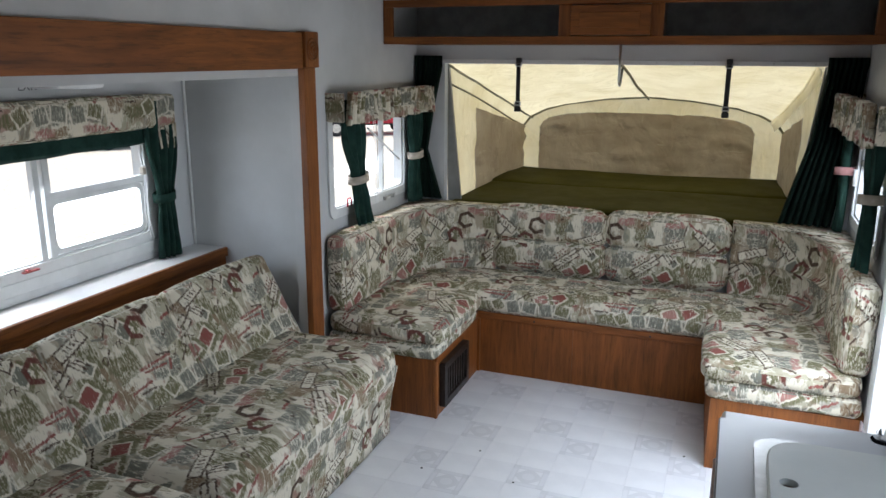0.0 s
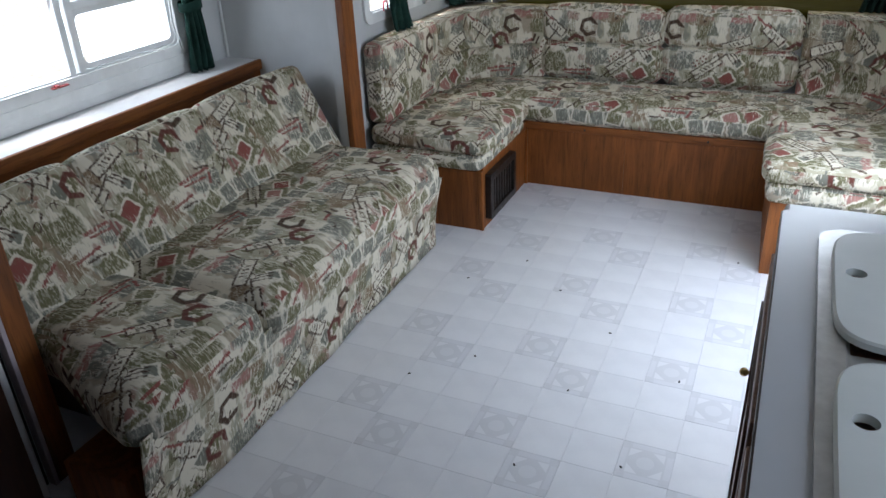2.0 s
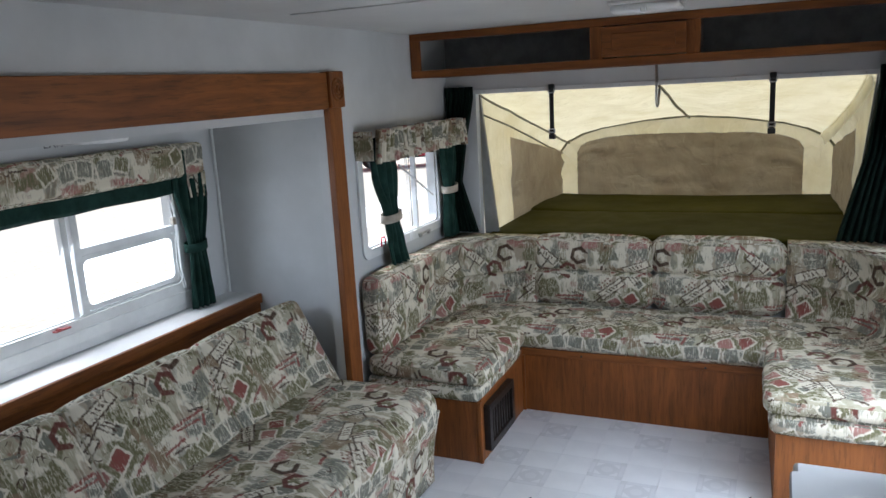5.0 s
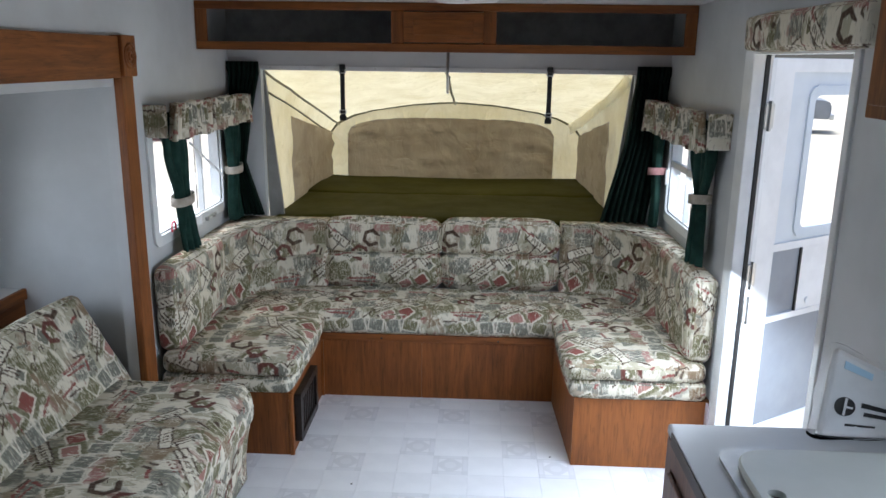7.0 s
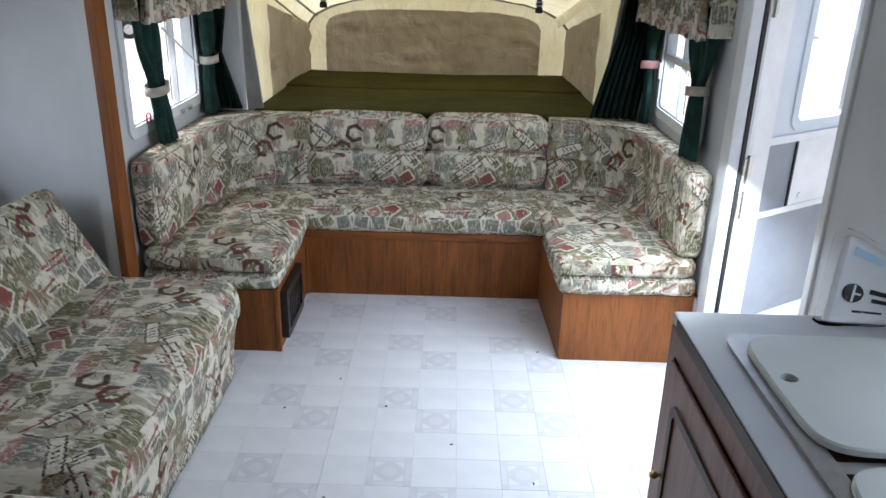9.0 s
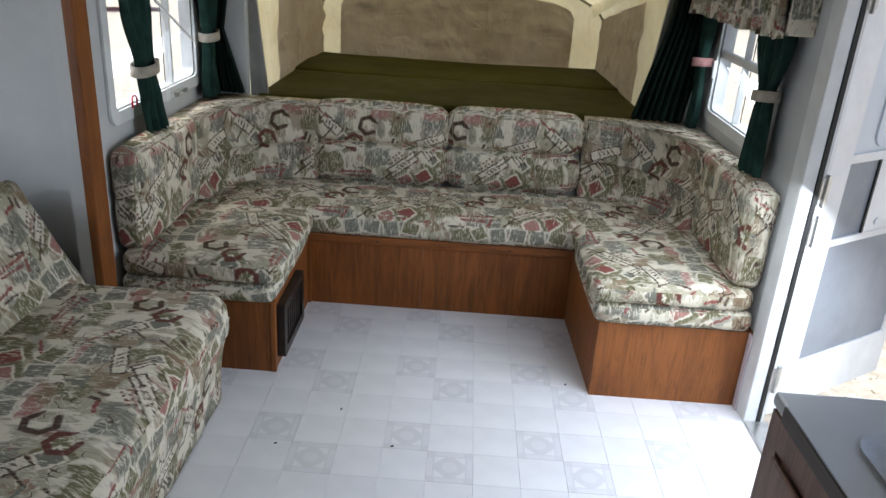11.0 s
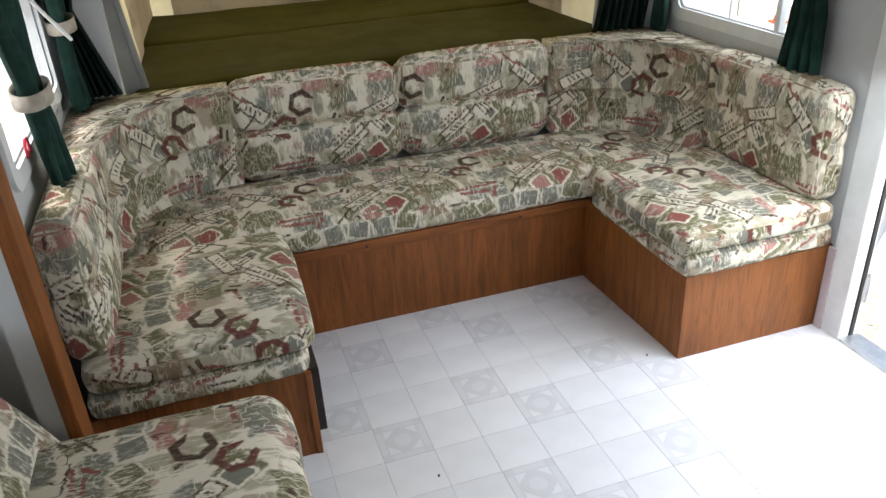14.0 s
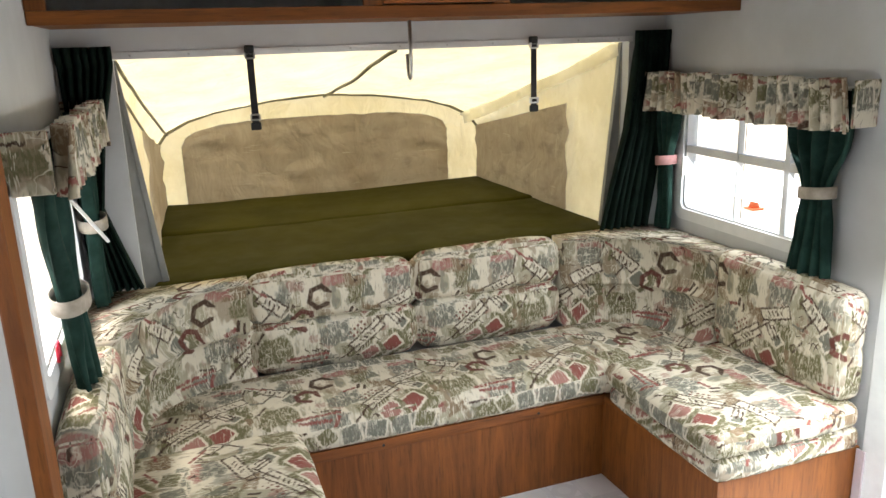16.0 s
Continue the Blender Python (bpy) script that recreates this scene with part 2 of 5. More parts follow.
def printed_cloth(name):
    """Upholstery: cream cloth printed with sage, slate and brick shapes, open links and strokes, dragged into upright streaks."""
    W, H = 0.63, 0.46
    m, ns, ls, b = shader(name, 0.95)
    tex = ns.new("ShaderNodeTexCoord")
    uvs = tex.outputs["UV"]
    sep = ns.new("ShaderNodeSeparateXYZ")
    ls.new(uvs, sep.inputs[0])

    def stretched(sx, sy):
        mp = ns.new("ShaderNodeMapping")
        mp.inputs["Scale"].default_value = (sx, sy, 1.0)
        ls.new(uvs, mp.inputs[0])
        return mp.outputs[0]

    tall = stretched(1.0, 0.35)
    wob = calc(m, "MULTIPLY", calc(m, "SUBTRACT", grain(m, uvs, 45.0, 2.0), 0.5), 0.010)
    drip = calc(m, "MULTIPLY", calc(m, "SUBTRACT", grain(m, stretched(1.0, 0.1), 150.0, 2.0), 0.5), 0.022)
    u = calc(m, "FLOORED_MODULO", calc(m, "ADD", sep.outputs[0], wob), W)
    v = calc(m, "FLOORED_MODULO", calc(m, "ADD", sep.outputs[1], calc(m, "ADD", wob, drip)), H)
    blur = calc(m, "MULTIPLY", calc(m, "SUBTRACT", grain(m, uvs, 18.0, 3.0), 0.5), 0.075)
    uw = calc(m, "FLOORED_MODULO", calc(m, "ADD", sep.outputs[0], blur), W)
    vw = calc(m, "FLOORED_MODULO", calc(m, "SUBTRACT", sep.outputs[1], blur), H)
    ul = calc(m, "FLOORED_MODULO", calc(m, "MULTIPLY_ADD", wob, 0.4, sep.outputs[0]), W)
    vl = calc(m, "FLOORED_MODULO", calc(m, "MULTIPLY_ADD", wob, 0.4, sep.outputs[1]), H)
    streak = grain(m, tall, 120.0, 3.0, 0.7)
    worn = span(m, streak, 0.42, 0.52)
    cream, sage, slate, tan = (0.65, 0.60, 0.48), (0.150, 0.138, 0.072), (0.175, 0.175, 0.142), (0.22, 0.155, 0.095)
    brick, bark, rose = (0.235, 0.075, 0.062), (0.065, 0.038, 0.026), (0.34, 0.165, 0.14)
    col = mix(m, span(m, grain(m, tall, 13.0, 3.0, 0.6), 0.50, 0.56, 0.0, 0.7), cream, (0.27, 0.245, 0.155))
    col = mix(m, span(m, grain(m, stretched(0.8, 0.45), 10.0, 3.0, 0.6), 0.56, 0.61, 0.0, 0.65), col, tan)
    col = mix(m, span(m, grain(m, stretched(1.1, 0.5), 8.0, 4.0, 0.6), 0.42, 0.37, 0.0, 0.6), col, slate)
    col = mix(m, span(m, grain(m, stretched(0.7, 0.6), 12.0, 3.0, 0.6), 0.59, 0.64, 0.0, 0.6), col, brick)

    def local(cx, cy, deg, p=None, q=None):
        p, q = p or u, q or v
        c, s = math.cos(radians(deg)), math.sin(radians(deg))
        x = calc(m, "MULTIPLY_ADD", p, c, calc(m, "MULTIPLY_ADD", q, s, -cx * c - cy * s))
        y = calc(m, "MULTIPLY_ADD", p, -s, calc(m, "MULTIPLY_ADD", q, c, cx * s - cy * c))
        return x, y

    def slab(x, y, a, c):
        return calc(m, "MAXIMUM", calc(m, "SUBTRACT", calc(m, "ABSOLUTE", x), a), calc(m, "SUBTRACT", calc(m, "ABSOLUTE", y), c))

    def paint(d, colour, edge=0.0, soft=0.003, keep=0.6):
        nonlocal col
        if edge:
            d = calc(m, "SUBTRACT", calc(m, "ABSOLUTE", d), edge)
        k = calc(m, "MULTIPLY", span(m, d, soft, -soft), calc(m, "MULTIPLY_ADD", worn, 1.0 - keep, keep))
        col = mix(m, k, col, colour)

    # broad washes of colour under the drawing
    for cx, cy, deg, a, c, fill in (
            (0.075, 0.19, 8, 0.055, 0.045, sage), (0.31, 0.235, 10, 0.055, 0.035, slate), (0.395, 0.385, -8, 0.032, 0.045, sage),
            (0.37, 0.435, 3, 0.045, 0.022, tan), (0.57, 0.40, 4, 0.042, 0.035, slate), (0.565, 0.44, 3, 0.045, 0.012, rose),
            (0.315, 0.44, 6, 0.04, 0.018, rose), (0.60, 0.26, 20, 0.03, 0.05, sage), (0.46, 0.30, -12, 0.04, 0.022, tan),
            (0.17, 0.30, 35, 0.05, 0.022, sage), (0.24, 0.12, -5, 0.06, 0.03, slate), (0.40, 0.17, 30, 0.06, 0.028, sage),
            (0.56, 0.16, -20, 0.05, 0.035, sage), (0.03, 0.08, 6, 0.045, 0.035, tan), (0.10, 0.385, 30, 0.045, 0.022, slate),
            (0.35, 0.045, 4, 0.07, 0.03, slate), (0.52, 0.04, -3, 0.07, 0.03, slate), (0.16, 0.035, 3, 0.06, 0.025, sage)):
        paint(slab(*local(cx, cy, deg, uw, vw), a * 1.1, c * 1.1), fill, 0.0, 0.006, 0.5)
    # loose scribble inside the washes
    loops = calc(m, "ABSOLUTE", calc(m, "SUBTRACT", grain(m, uvs, 30.0, 1.0, 0.4), 0.5))
    fields = span(m, grain(m, uvs, 6.0, 2.0), 0.48, 0.54)
    col = mix(m, calc(m, "MULTIPLY", span(m, loops, 0.024, 0.008, 0.0, 0.75), fields), col, cream)
    marks = calc(m, "ABSOLUTE", calc(m, "SUBTRACT", grain(m, stretched(1.2, 0.8), 21.0, 1.0, 0.4), 0.5))
    spots = span(m, grain(m, uvs, 9.0, 2.0), 0.55, 0.60)
    col = mix(m, calc(m, "MULTIPLY", span(m, marks, 0.020, 0.008, 0.0, 0.9), spots), col, bark)
    # row of rounded cells with pale lattice, under the lozenges
    for cx, cy, deg, a, c, fill in ((0.30, 0.045, 12, 0.034, 0.034, slate), (0.385, 0.05, -10, 0.036, 0.032, slate), (0.47, 0.042, 8, 0.034, 0.036, slate), (0.555, 0.05, -14, 0.036, 0.030, sage), (0.22, 0.05, 30, 0.030, 0.030, sage)):
        d = slab(*local(cx, cy, deg), a, c)
        paint(d, fill, 0.0, 0.005, 0.42)
        paint(d, cream, 0.004, 0.002, 0.35)
    # lozenges with pale outlines
    for cx, cy, deg, a, c, fill in ((0.528, 0.150, 34, 0.036, 0.030, brick), (0.443, 0.125, 30, 0.034, 0.028, rose), (0.140, 0.300, 42, 0.030, 0.028, slate), (0.575, 0.235, 38, 0.020, 0.020, slate)):
        d = slab(*local(cx, cy, deg), a, c)
        paint(slab(*local(cx + 0.012, cy - 0.004, deg), a + 0.012, c + 0.012), sage, 0.0, 0.004, 0.7)
        paint(d, fill, 0.0, 0.003, 0.8)
        paint(d, cream, 0.004, 0.002, 0.85)
    # triangles
    for cx, cy, deg, s, fill in ((0.442, 0.395, 0, 0.034, (0.17, 0.17, 0.13)), (0.03, 0.40, 15, 0.026, sage), (0.62, 0.19, 170, 0.026, tan)):
        x, y = local(cx, cy, deg)
        paint(calc(m, "MAXIMUM", calc(m, "SUBTRACT", calc(m, "MULTIPLY_ADD", calc(m, "ABSOLUTE", x), 2.4, y), s), calc(m, "SUBTRACT", calc(m, "MULTIPLY", y, -1.0), s)), fill, 0.0, 0.002, 0.85)
    # long open boxes with a row of marks in each
    for cx, cy, deg, a, c in ((0.555, 0.325, 20, 0.068, 0.020), (0.43, 0.205, 38, 0.075, 0.022), (0.085, 0.375, -40, 0.055, 0.022)):
        x, y = local(cx, cy, deg)
        d = slab(x, y, a, c)
        paint(d, cream, 0.0, 0.004, 0.12)
        paint(d, bark, 0.0035, 0.0015, 0.45)
        teeth = calc(m, "SUBTRACT", calc(m, "ABSOLUTE", calc(m, "SUBTRACT", calc(m, "FLOORED_MODULO", calc(m, "MULTIPLY_ADD", y, 0.5, x), 0.019), 0.0095)), 0.0038)
        paint(calc(m, "MAXIMUM", teeth, slab(x, y, a * 0.55, c * 0.45)), bark, 0.0, 0.0015, 0.3)
    # dotted panel
    x, y = local(0.395, 0.235, 38)
    dx = calc(m, "SUBTRACT", calc(m, "FLOORED_MODULO", x, 0.019), 0.0095)
    dy = calc(m, "SUBTRACT", calc(m, "FLOORED_MODULO", y, 0.018), 0.009)
    dots = calc(m, "SUBTRACT", calc(m, "SQRT", calc(m, "ADD", calc(m, "MULTIPLY", dx, dx), calc(m, "MULTIPLY", dy, dy))), 0.0052)
    paint(calc(m, "MAXIMUM", dots, slab(x, y, 0.045, 0.018)), (0.17, 0.075, 0.055), 0.0, 0.0015, 0.8)
    # single strokes
    for cx, cy, deg, a, c, fill in (
            (0.20, 0.155, 3, 0.080, 0.0045, brick), (0.19, 0.135, -2, 0.055, 0.0035, brick), (0.25, 0.170, -10, 0.035, 0.003, bark), (0.26, 0.125, 60, 0.022, 0.005, brick),
            (0.345, 0.295, 12, 0.030, 0.005, brick), (0.375, 0.31, 70, 0.018, 0.005, bark), (0.395, 0.295, 75, 0.018, 0.004, bark),
            (0.535, 0.25, -48, 0.030, 0.0025, bark), (0.55, 0.255, -48, 0.030, 0.0025, bark), (0.565, 0.26, -48, 0.028, 0.0025, bark),
            (0.03, 0.435, -36, 0.050, 0.004, brick), (0.065, 0.33, 50, 0.040, 0.003, bark), (0.02, 0.31, -10, 0.030, 0.004, slate),
            (0.49, 0.255, 38, 0.050, 0.003, bark), (0.36, 0.145, 38, 0.050, 0.003, bark), (0.62, 0.415, 75, 0.030, 0.003, bark),
            (0.10, 0.095, 8, 0.050, 0.004, brick), (0.12, 0.075, 0, 0.035, 0.003, bark), (0.59, 0.10, 30, 0.040, 0.004, brick), (0.03, 0.24, 55, 0.03, 0.003, bark)):
        paint(slab(*local(cx, cy, deg), a, c * 1.25), fill, 0.0, 0.002, 0.8)
    # pale threads dragged down the cloth
    drag = grain(m, stretched(1.0, 0.13), 170.0, 2.0, 0.6)
    zone = span(m, grain(m, uvs, 8.0, 2.0), 0.42, 0.58, 0.15, 1.0)
    col = mix(m, calc(m, "MULTIPLY", span(m, drag, 0.42, 0.35, 0.0, 0.45), zone), col, (0.17, 0.135, 0.09))
    col = mix(m, calc(m, "MULTIPLY", span(m, drag, 0.56, 0.62, 0.0, 0.8), zone), col, cream)
    # open links, two and two
    for cx, cy, deg, a, rim in ((0.258, 0.382, -14, 0.034, (0.070, 0.042, 0.027)), (0.193, 0.298, -52, 0.032, (0.125, 0.045, 0.034))):
        x, y = local(cx, cy, deg, ul, vl)
        ax, ay = calc(m, "ABSOLUTE", x), calc(m, "ABSOLUTE", y)
        hexa = calc(m, "MAXIMUM", ax, calc(m, "MULTIPLY_ADD", ax, 0.5, calc(m, "MULTIPLY", ay, 0.8)))
        ring = calc(m, "SUBTRACT", calc(m, "ABSOLUTE", calc(m, "SUBTRACT", hexa, a)), 0.0088)
        mouth = calc(m, "MULTIPLY", slab(calc(m, "SUBTRACT", x, a), calc(m, "SUBTRACT", y, 0.004), a * 0.7, a * 0.5), -1.0)
        paint(calc(m, "MAXIMUM", ring, mouth), rim, keep=0.85)
    ls.new(col, b.inputs["Base Color"])
    b.inputs["Specular IOR Level"].default_value = 0.15
    relief(m, b, grain(m, uvs, 420.0, 2.0), 0.35, 0.0012)
    return m


CLOTH = printed_cloth("printed_upholstery")
OAK_Z, OAK_X, OAK_Y = oak("oak_upright", 2), oak("oak_across", 0), oak("oak_along", 1)
DARK_WOOD = oak("dark_wood", 2, (0.018, 0.006, 0.003), (0.045, 0.016, 0.007), 0.4)
WALL = plain("wall_panel", (0.50, 0.51, 0.51), (0.58, 0.59, 0.59), 0.55, scale=2.5, fine=300, bump=0.15)
CEIL = plain("ceiling_panel", (0.60, 0.60, 0.59), (0.66, 0.66, 0.65), 0.6, scale=2.0, fine=250)
ALU = plain("window_frame_white", (0.66, 0.67, 0.66), (0.76, 0.77, 0.76), 0.4, scale=8)
METAL = plain("steel", (0.45, 0.45, 0.44), (0.62, 0.62, 0.6), 0.32, 0.9, scale=15, fine=300, bump=0.03, vary=0.03)
BRASS = plain("brass", (0.45, 0.30, 0.10), (0.62, 0.44, 0.17), 0.3, 0.9, scale=20)
GREEN = plain("green_cloth", (0.006, 0.023, 0.017), (0.016, 0.046, 0.035), 0.85, scale=14, fine=350, bump=0.25)
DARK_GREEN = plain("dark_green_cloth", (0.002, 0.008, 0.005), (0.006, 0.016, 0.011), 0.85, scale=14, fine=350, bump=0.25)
TIE = plain("cream_tie_cloth", (0.30, 0.265, 0.21), (0.45, 0.395, 0.33), 0.9, scale=25, fine=350, bump=0.25)
OLIVE = plain("olive_vinyl", (0.034, 0.031, 0.002), (0.046, 0.042, 0.003), 0.8, scale=3.0, fine=220, bump=0.25)
for m, level in ((OLIVE, 0.12), (GREEN, 0.2), (DARK_GREEN, 0.15), (OAK_X, 0.35), (OAK_Y, 0.35), (OAK_Z, 0.35)):
    m.node_tree.nodes["Principled BSDF"].inputs["Specular IOR Level"].default_value = level
BLACK = plain("black_plastic", (0.006, 0.006, 0.006), (0.015, 0.015, 0.015), 0.5, scale=20)
GRILLE = plain("dark_grille", (0.012, 0.009, 0.007), (0.03, 0.022, 0.018), 0.4, 0.3, scale=20)
LAMINATE = plain("grey_laminate", (0.50, 0.51, 0.515), (0.53, 0.54, 0.545), 0.3, scale=5, fine=500, bump=0.02, vary=0.01)
PORCELAIN = plain("cover_plastic", (0.60, 0.62, 0.57), (0.68, 0.69, 0.64), 0.35, scale=4, fine=200, bump=0.05)
WHITE = plain("white_plastic", (0.70, 0.70, 0.69), (0.80, 0.80, 0.79), 0.35, scale=6)
GREY_PANEL = plain("grey_door_panel", (0.22, 0.235, 0.26), (0.27, 0.29, 0.315), 0.5, scale=4)
FELT = plain("grey_carpet", (0.30, 0.30, 0.30), (0.42, 0.42, 0.42), 0.95, scale=12, fine=300, bump=0.4)
SKIRT_TRIM = plain("pink_trim", (0.42, 0.35, 0.36), (0.52, 0.45, 0.46), 0.6)
RED = plain("red_paint", (0.50, 0.010, 0.030), (0.62, 0.016, 0.045), 0.3, scale=3, fine=60, bump=0.02)
TYRE = plain("rubber", (0.015, 0.015, 0.016), (0.03, 0.03, 0.03), 0.8)
GRAVEL = plain("gravel", (0.42, 0.37, 0.28), (0.60, 0.54, 0.43), 0.95, scale=14, fine=60, bump=0.9)
BLIND = plain("valance_lining", (0.5, 0.45, 0.38), (0.6, 0.55, 0.47), 0.9)


def see_through(name, tint=(1, 1, 1)):
    m, ns, ls, b = shader(name, 0.02)
    b.inputs["Transmission Weight"].default_value = 1.0
    b.inputs["IOR"].default_value = 1.01
    b.inputs["Base Color"].default_value = (*tint, 1)
    return m


GLASS = see_through("window_glass", (0.97, 0.98, 0.98))


def canvas(name, dark, light, pass_on, scuffed=0.0):
    """Tent cloth that lets part of the daylight through."""
    m, ns, ls, b = shader(name, 0.9)
    v = coords(m)
    f = span(m, grain(m, v, 3.5, 5.0), 0.3, 0.7)
    col = mix(m, f, dark, light)
    ls.new(col, b.inputs["Base Color"])
    if scuffed:
        blot = coords(m, scale=(1.0, 1.0, 2.2))
        col = mix(m, span(m, grain(m, blot, 5.0, 5.0, 0.65), 0.54, 0.68, 0.0, 0.45), col, tuple(0.66 * k for k in dark))
        upright = coords(m, scale=(30.0, 30.0, 3.0))
        col = mix(m, span(m, grain(m, upright, 1.0, 3.0, 0.6), 0.64, 0.72, 0.0, scuffed), col, (0.52, 0.47, 0.38))
        flat_marks = coords(m, scale=(4.0, 4.0, 34.0))
        col = mix(m, span(m, grain(m, flat_marks, 1.0, 3.0, 0.6), 0.66, 0.73, 0.0, scuffed), col, (0.55, 0.50, 0.42))
        ls.new(col, b.inputs["Base Color"])
    creases = calc(m, "ADD", grain(m, coords(m, scale=(1.0, 1.0, 0.6)), 9.0, 3.0, 0.5, 0.8), calc(m, "MULTIPLY", calc(m, "ABSOLUTE", calc(m, "SUBTRACT", grain(m, v, 3.0, 2.0, 0.5, 1.2), 0.5)), 1.6))
    relief(m, b, creases, 0.7, 0.03)
    t = ns.new("ShaderNodeBsdfTranslucent")
    ls.new(b.inputs["Normal"].links[0].from_socket, t.inputs["Normal"])
    ls.new(col, t.inputs[0])
    s = ns.new("ShaderNodeMixShader")
    s.inputs[0].default_value = pass_on
    ls.new(b.outputs[0], s.inputs[1])
    ls.new(t.outputs[0], s.inputs[2])
    ls.new(s.outputs[0], ns["Material Output"].inputs[0])
    return m


TENT = canvas("yellow_tent_canvas", (0.66, 0.575, 0.33), (0.76, 0.685, 0.44), 0.46)
SLEEVE = canvas("pale_pole_sleeve", (0.86, 0.83, 0.70), (0.93, 0.90, 0.80), 0.75)
FLAP = canvas("tan_window_flap", (0.35, 0.295, 0.24), (0.46, 0.405, 0.345), 0.35, 0.6)

# ---- shell of the trailer ----
XL, XR, YF, YB, ZC = -1.16, 1.16, 0.53, -5.4, 1.92
SX, SY0, SY1, SZ = -1.82, -2.47, -0.70, 1.558
GROUND = -0.62


def structure(name, bm, material, label, category, smooth=False):
    return tagged(solid(name, bm, material, smooth), label, category, kind="structure")


def at_zero(name, label, category):
    return thing(name, label, category, kind="structure")


floor = structure("floor", boxes((XL - 0.05, XR + 0.05, YB, YF, -0.12, -0.004), (SX, XL - 0.05, SY0, SY1, -0.12, -0.004)),
                  plain("vinyl_base", (0.46, 0.46, 0.48), (0.52, 0.52, 0.54), 0.5), "pale grey-white vinyl floor in a square tile pattern", "floor")
wall_left = structure("wall_left", panel(bmesh.new(), "x", XL, -0.05, YB, YF, 0, ZC, [(-2.465, -0.76, 0, SZ), (-0.52, 0.33, 0.915, 1.40)]), WALL,
                      "pale grey vinyl-faced trailer side wall", "wall")
wall_right = structure("wall_right", panel(bmesh.new(), "x", XR, 0.05, YB, YF, 0, ZC, [(-0.35, 0.375, 0.905, 1.40), (-1.475, -0.64, 0.0, 1.71), (-3.2, -2.2, 0.97, 1.52)]), WALL,
                       "pale grey vinyl-faced trailer side wall with the doorway", "wall")
wall_front = structure("wall_front", panel(bmesh.new(), "y", YF, 0.05, XL - 0.05, XR + 0.05, -0.12, ZC, [(-0.985, 0.985, 0.70, 1.605)]), WALL,
                       "pale grey front wall with the wide bed opening", "wall")
wall_back = structure("wall_back", boxes((XL - 0.05, XR + 0.05, YB - 0.05, YB, -0.12, ZC)), OAK_Z, "plain oak-panelled rear wall", "wall")
ceiling = structure("ceiling", boxes((XL - 0.05, XR + 0.05, YB - 0.05, YF + 0.05, ZC, ZC + 0.06)), CEIL, "smooth off-white trailer ceiling", "ceiling")
structure("wall_slide_back", panel(bmesh.new(), "x", SX, -0.04, SY0 - 0.04, SY1 + 0.04, -0.12, SZ + 0.04, [(-2.07, -0.99, 0.86, 1.40)]), WALL, "pale blue-grey back wall of the slide-out alcove", "wall")
for n, y in (("wall_slide_end", SY1), ("wall_slide_start", SY0 - 0.04)):
    structure(n, boxes((SX, XL - 0.05, y, y + 0.04, -0.12, SZ + 0.04)), WALL, "pale blue-grey end wall of the slide-out alcove", "wall")
structure("ceiling_slide", boxes((SX, XL - 0.05, SY0, SY1, SZ, SZ + 0.04)), CEIL, "off-white ceiling of the slide-out alcove", "ceiling")
structure("trim_corner", boxes((SX + 0.001, SX + 0.014, SY1 - 0.014, SY1 - 0.001, 0.75, SZ), bevel=0.003), ALU, "slim white corner bead in the alcove", "trim")
structure("trim_opening", boxes((-1.0, 1.0, YF - 0.006, YF - 0.001, 1.602, 1.625), bevel=0.001), ALU, "thin pale metal strip above the bed opening", "trim")
strip_screws = at_zero("trim_screws", "row of small screws along the strip above the bed opening", "screws")
for k in range(11):
    bm = bmesh.new()
    rod(bm, (-0.93 + 0.186 * k, YF - 0.009, 1.6135), (-0.93 + 0.186 * k, YF - 0.0055, 1.6135), 0.004, 8)
    part("screw", bm, METAL, strip_screws)
structure("trim_ceiling", boxes((-0.95, XR, -1.26, -1.245, ZC - 0.004, ZC - 0.0005)), CEIL, "flat seam batten on the ceiling", "trim")

# oak casing of the slide-out
casing = at_zero("slide_casing", "stained oak casing with carved rosettes round the slide-out", "casing")
part("head_board", boxes((XL, -1.125, -2.46, -0.78, 1.588, 1.735), bevel=0.004), OAK_Y, casing)
for y in (-0.725, -2.515):
    part("post", boxes((XL, -1.128, max(y - 0.048, -2.535), y + 0.048, 0.0, 1.592), bevel=0.004), OAK_Z, casing)
    block = part("rosette_block", boxes((XL, -1.112, y - 0.055, y + 0.055, 1.592, 1.74), bevel=0.004), OAK_Z, casing)
    for r, h in ((0.043, 0.0), (0.028, 0.0), (0.012, 0.004)):
        bm = bmesh.new()
        tube(bm, [(-1.112 + h * 0.5, y + r * math.cos(k * math.tau / 28), 1.666 + r * math.sin(k * math.tau / 28)) for k in range(29)], 0.006, 6)
        part("carved_ring", bm, OAK_Z, block, smooth=True)

# ---- windows ----


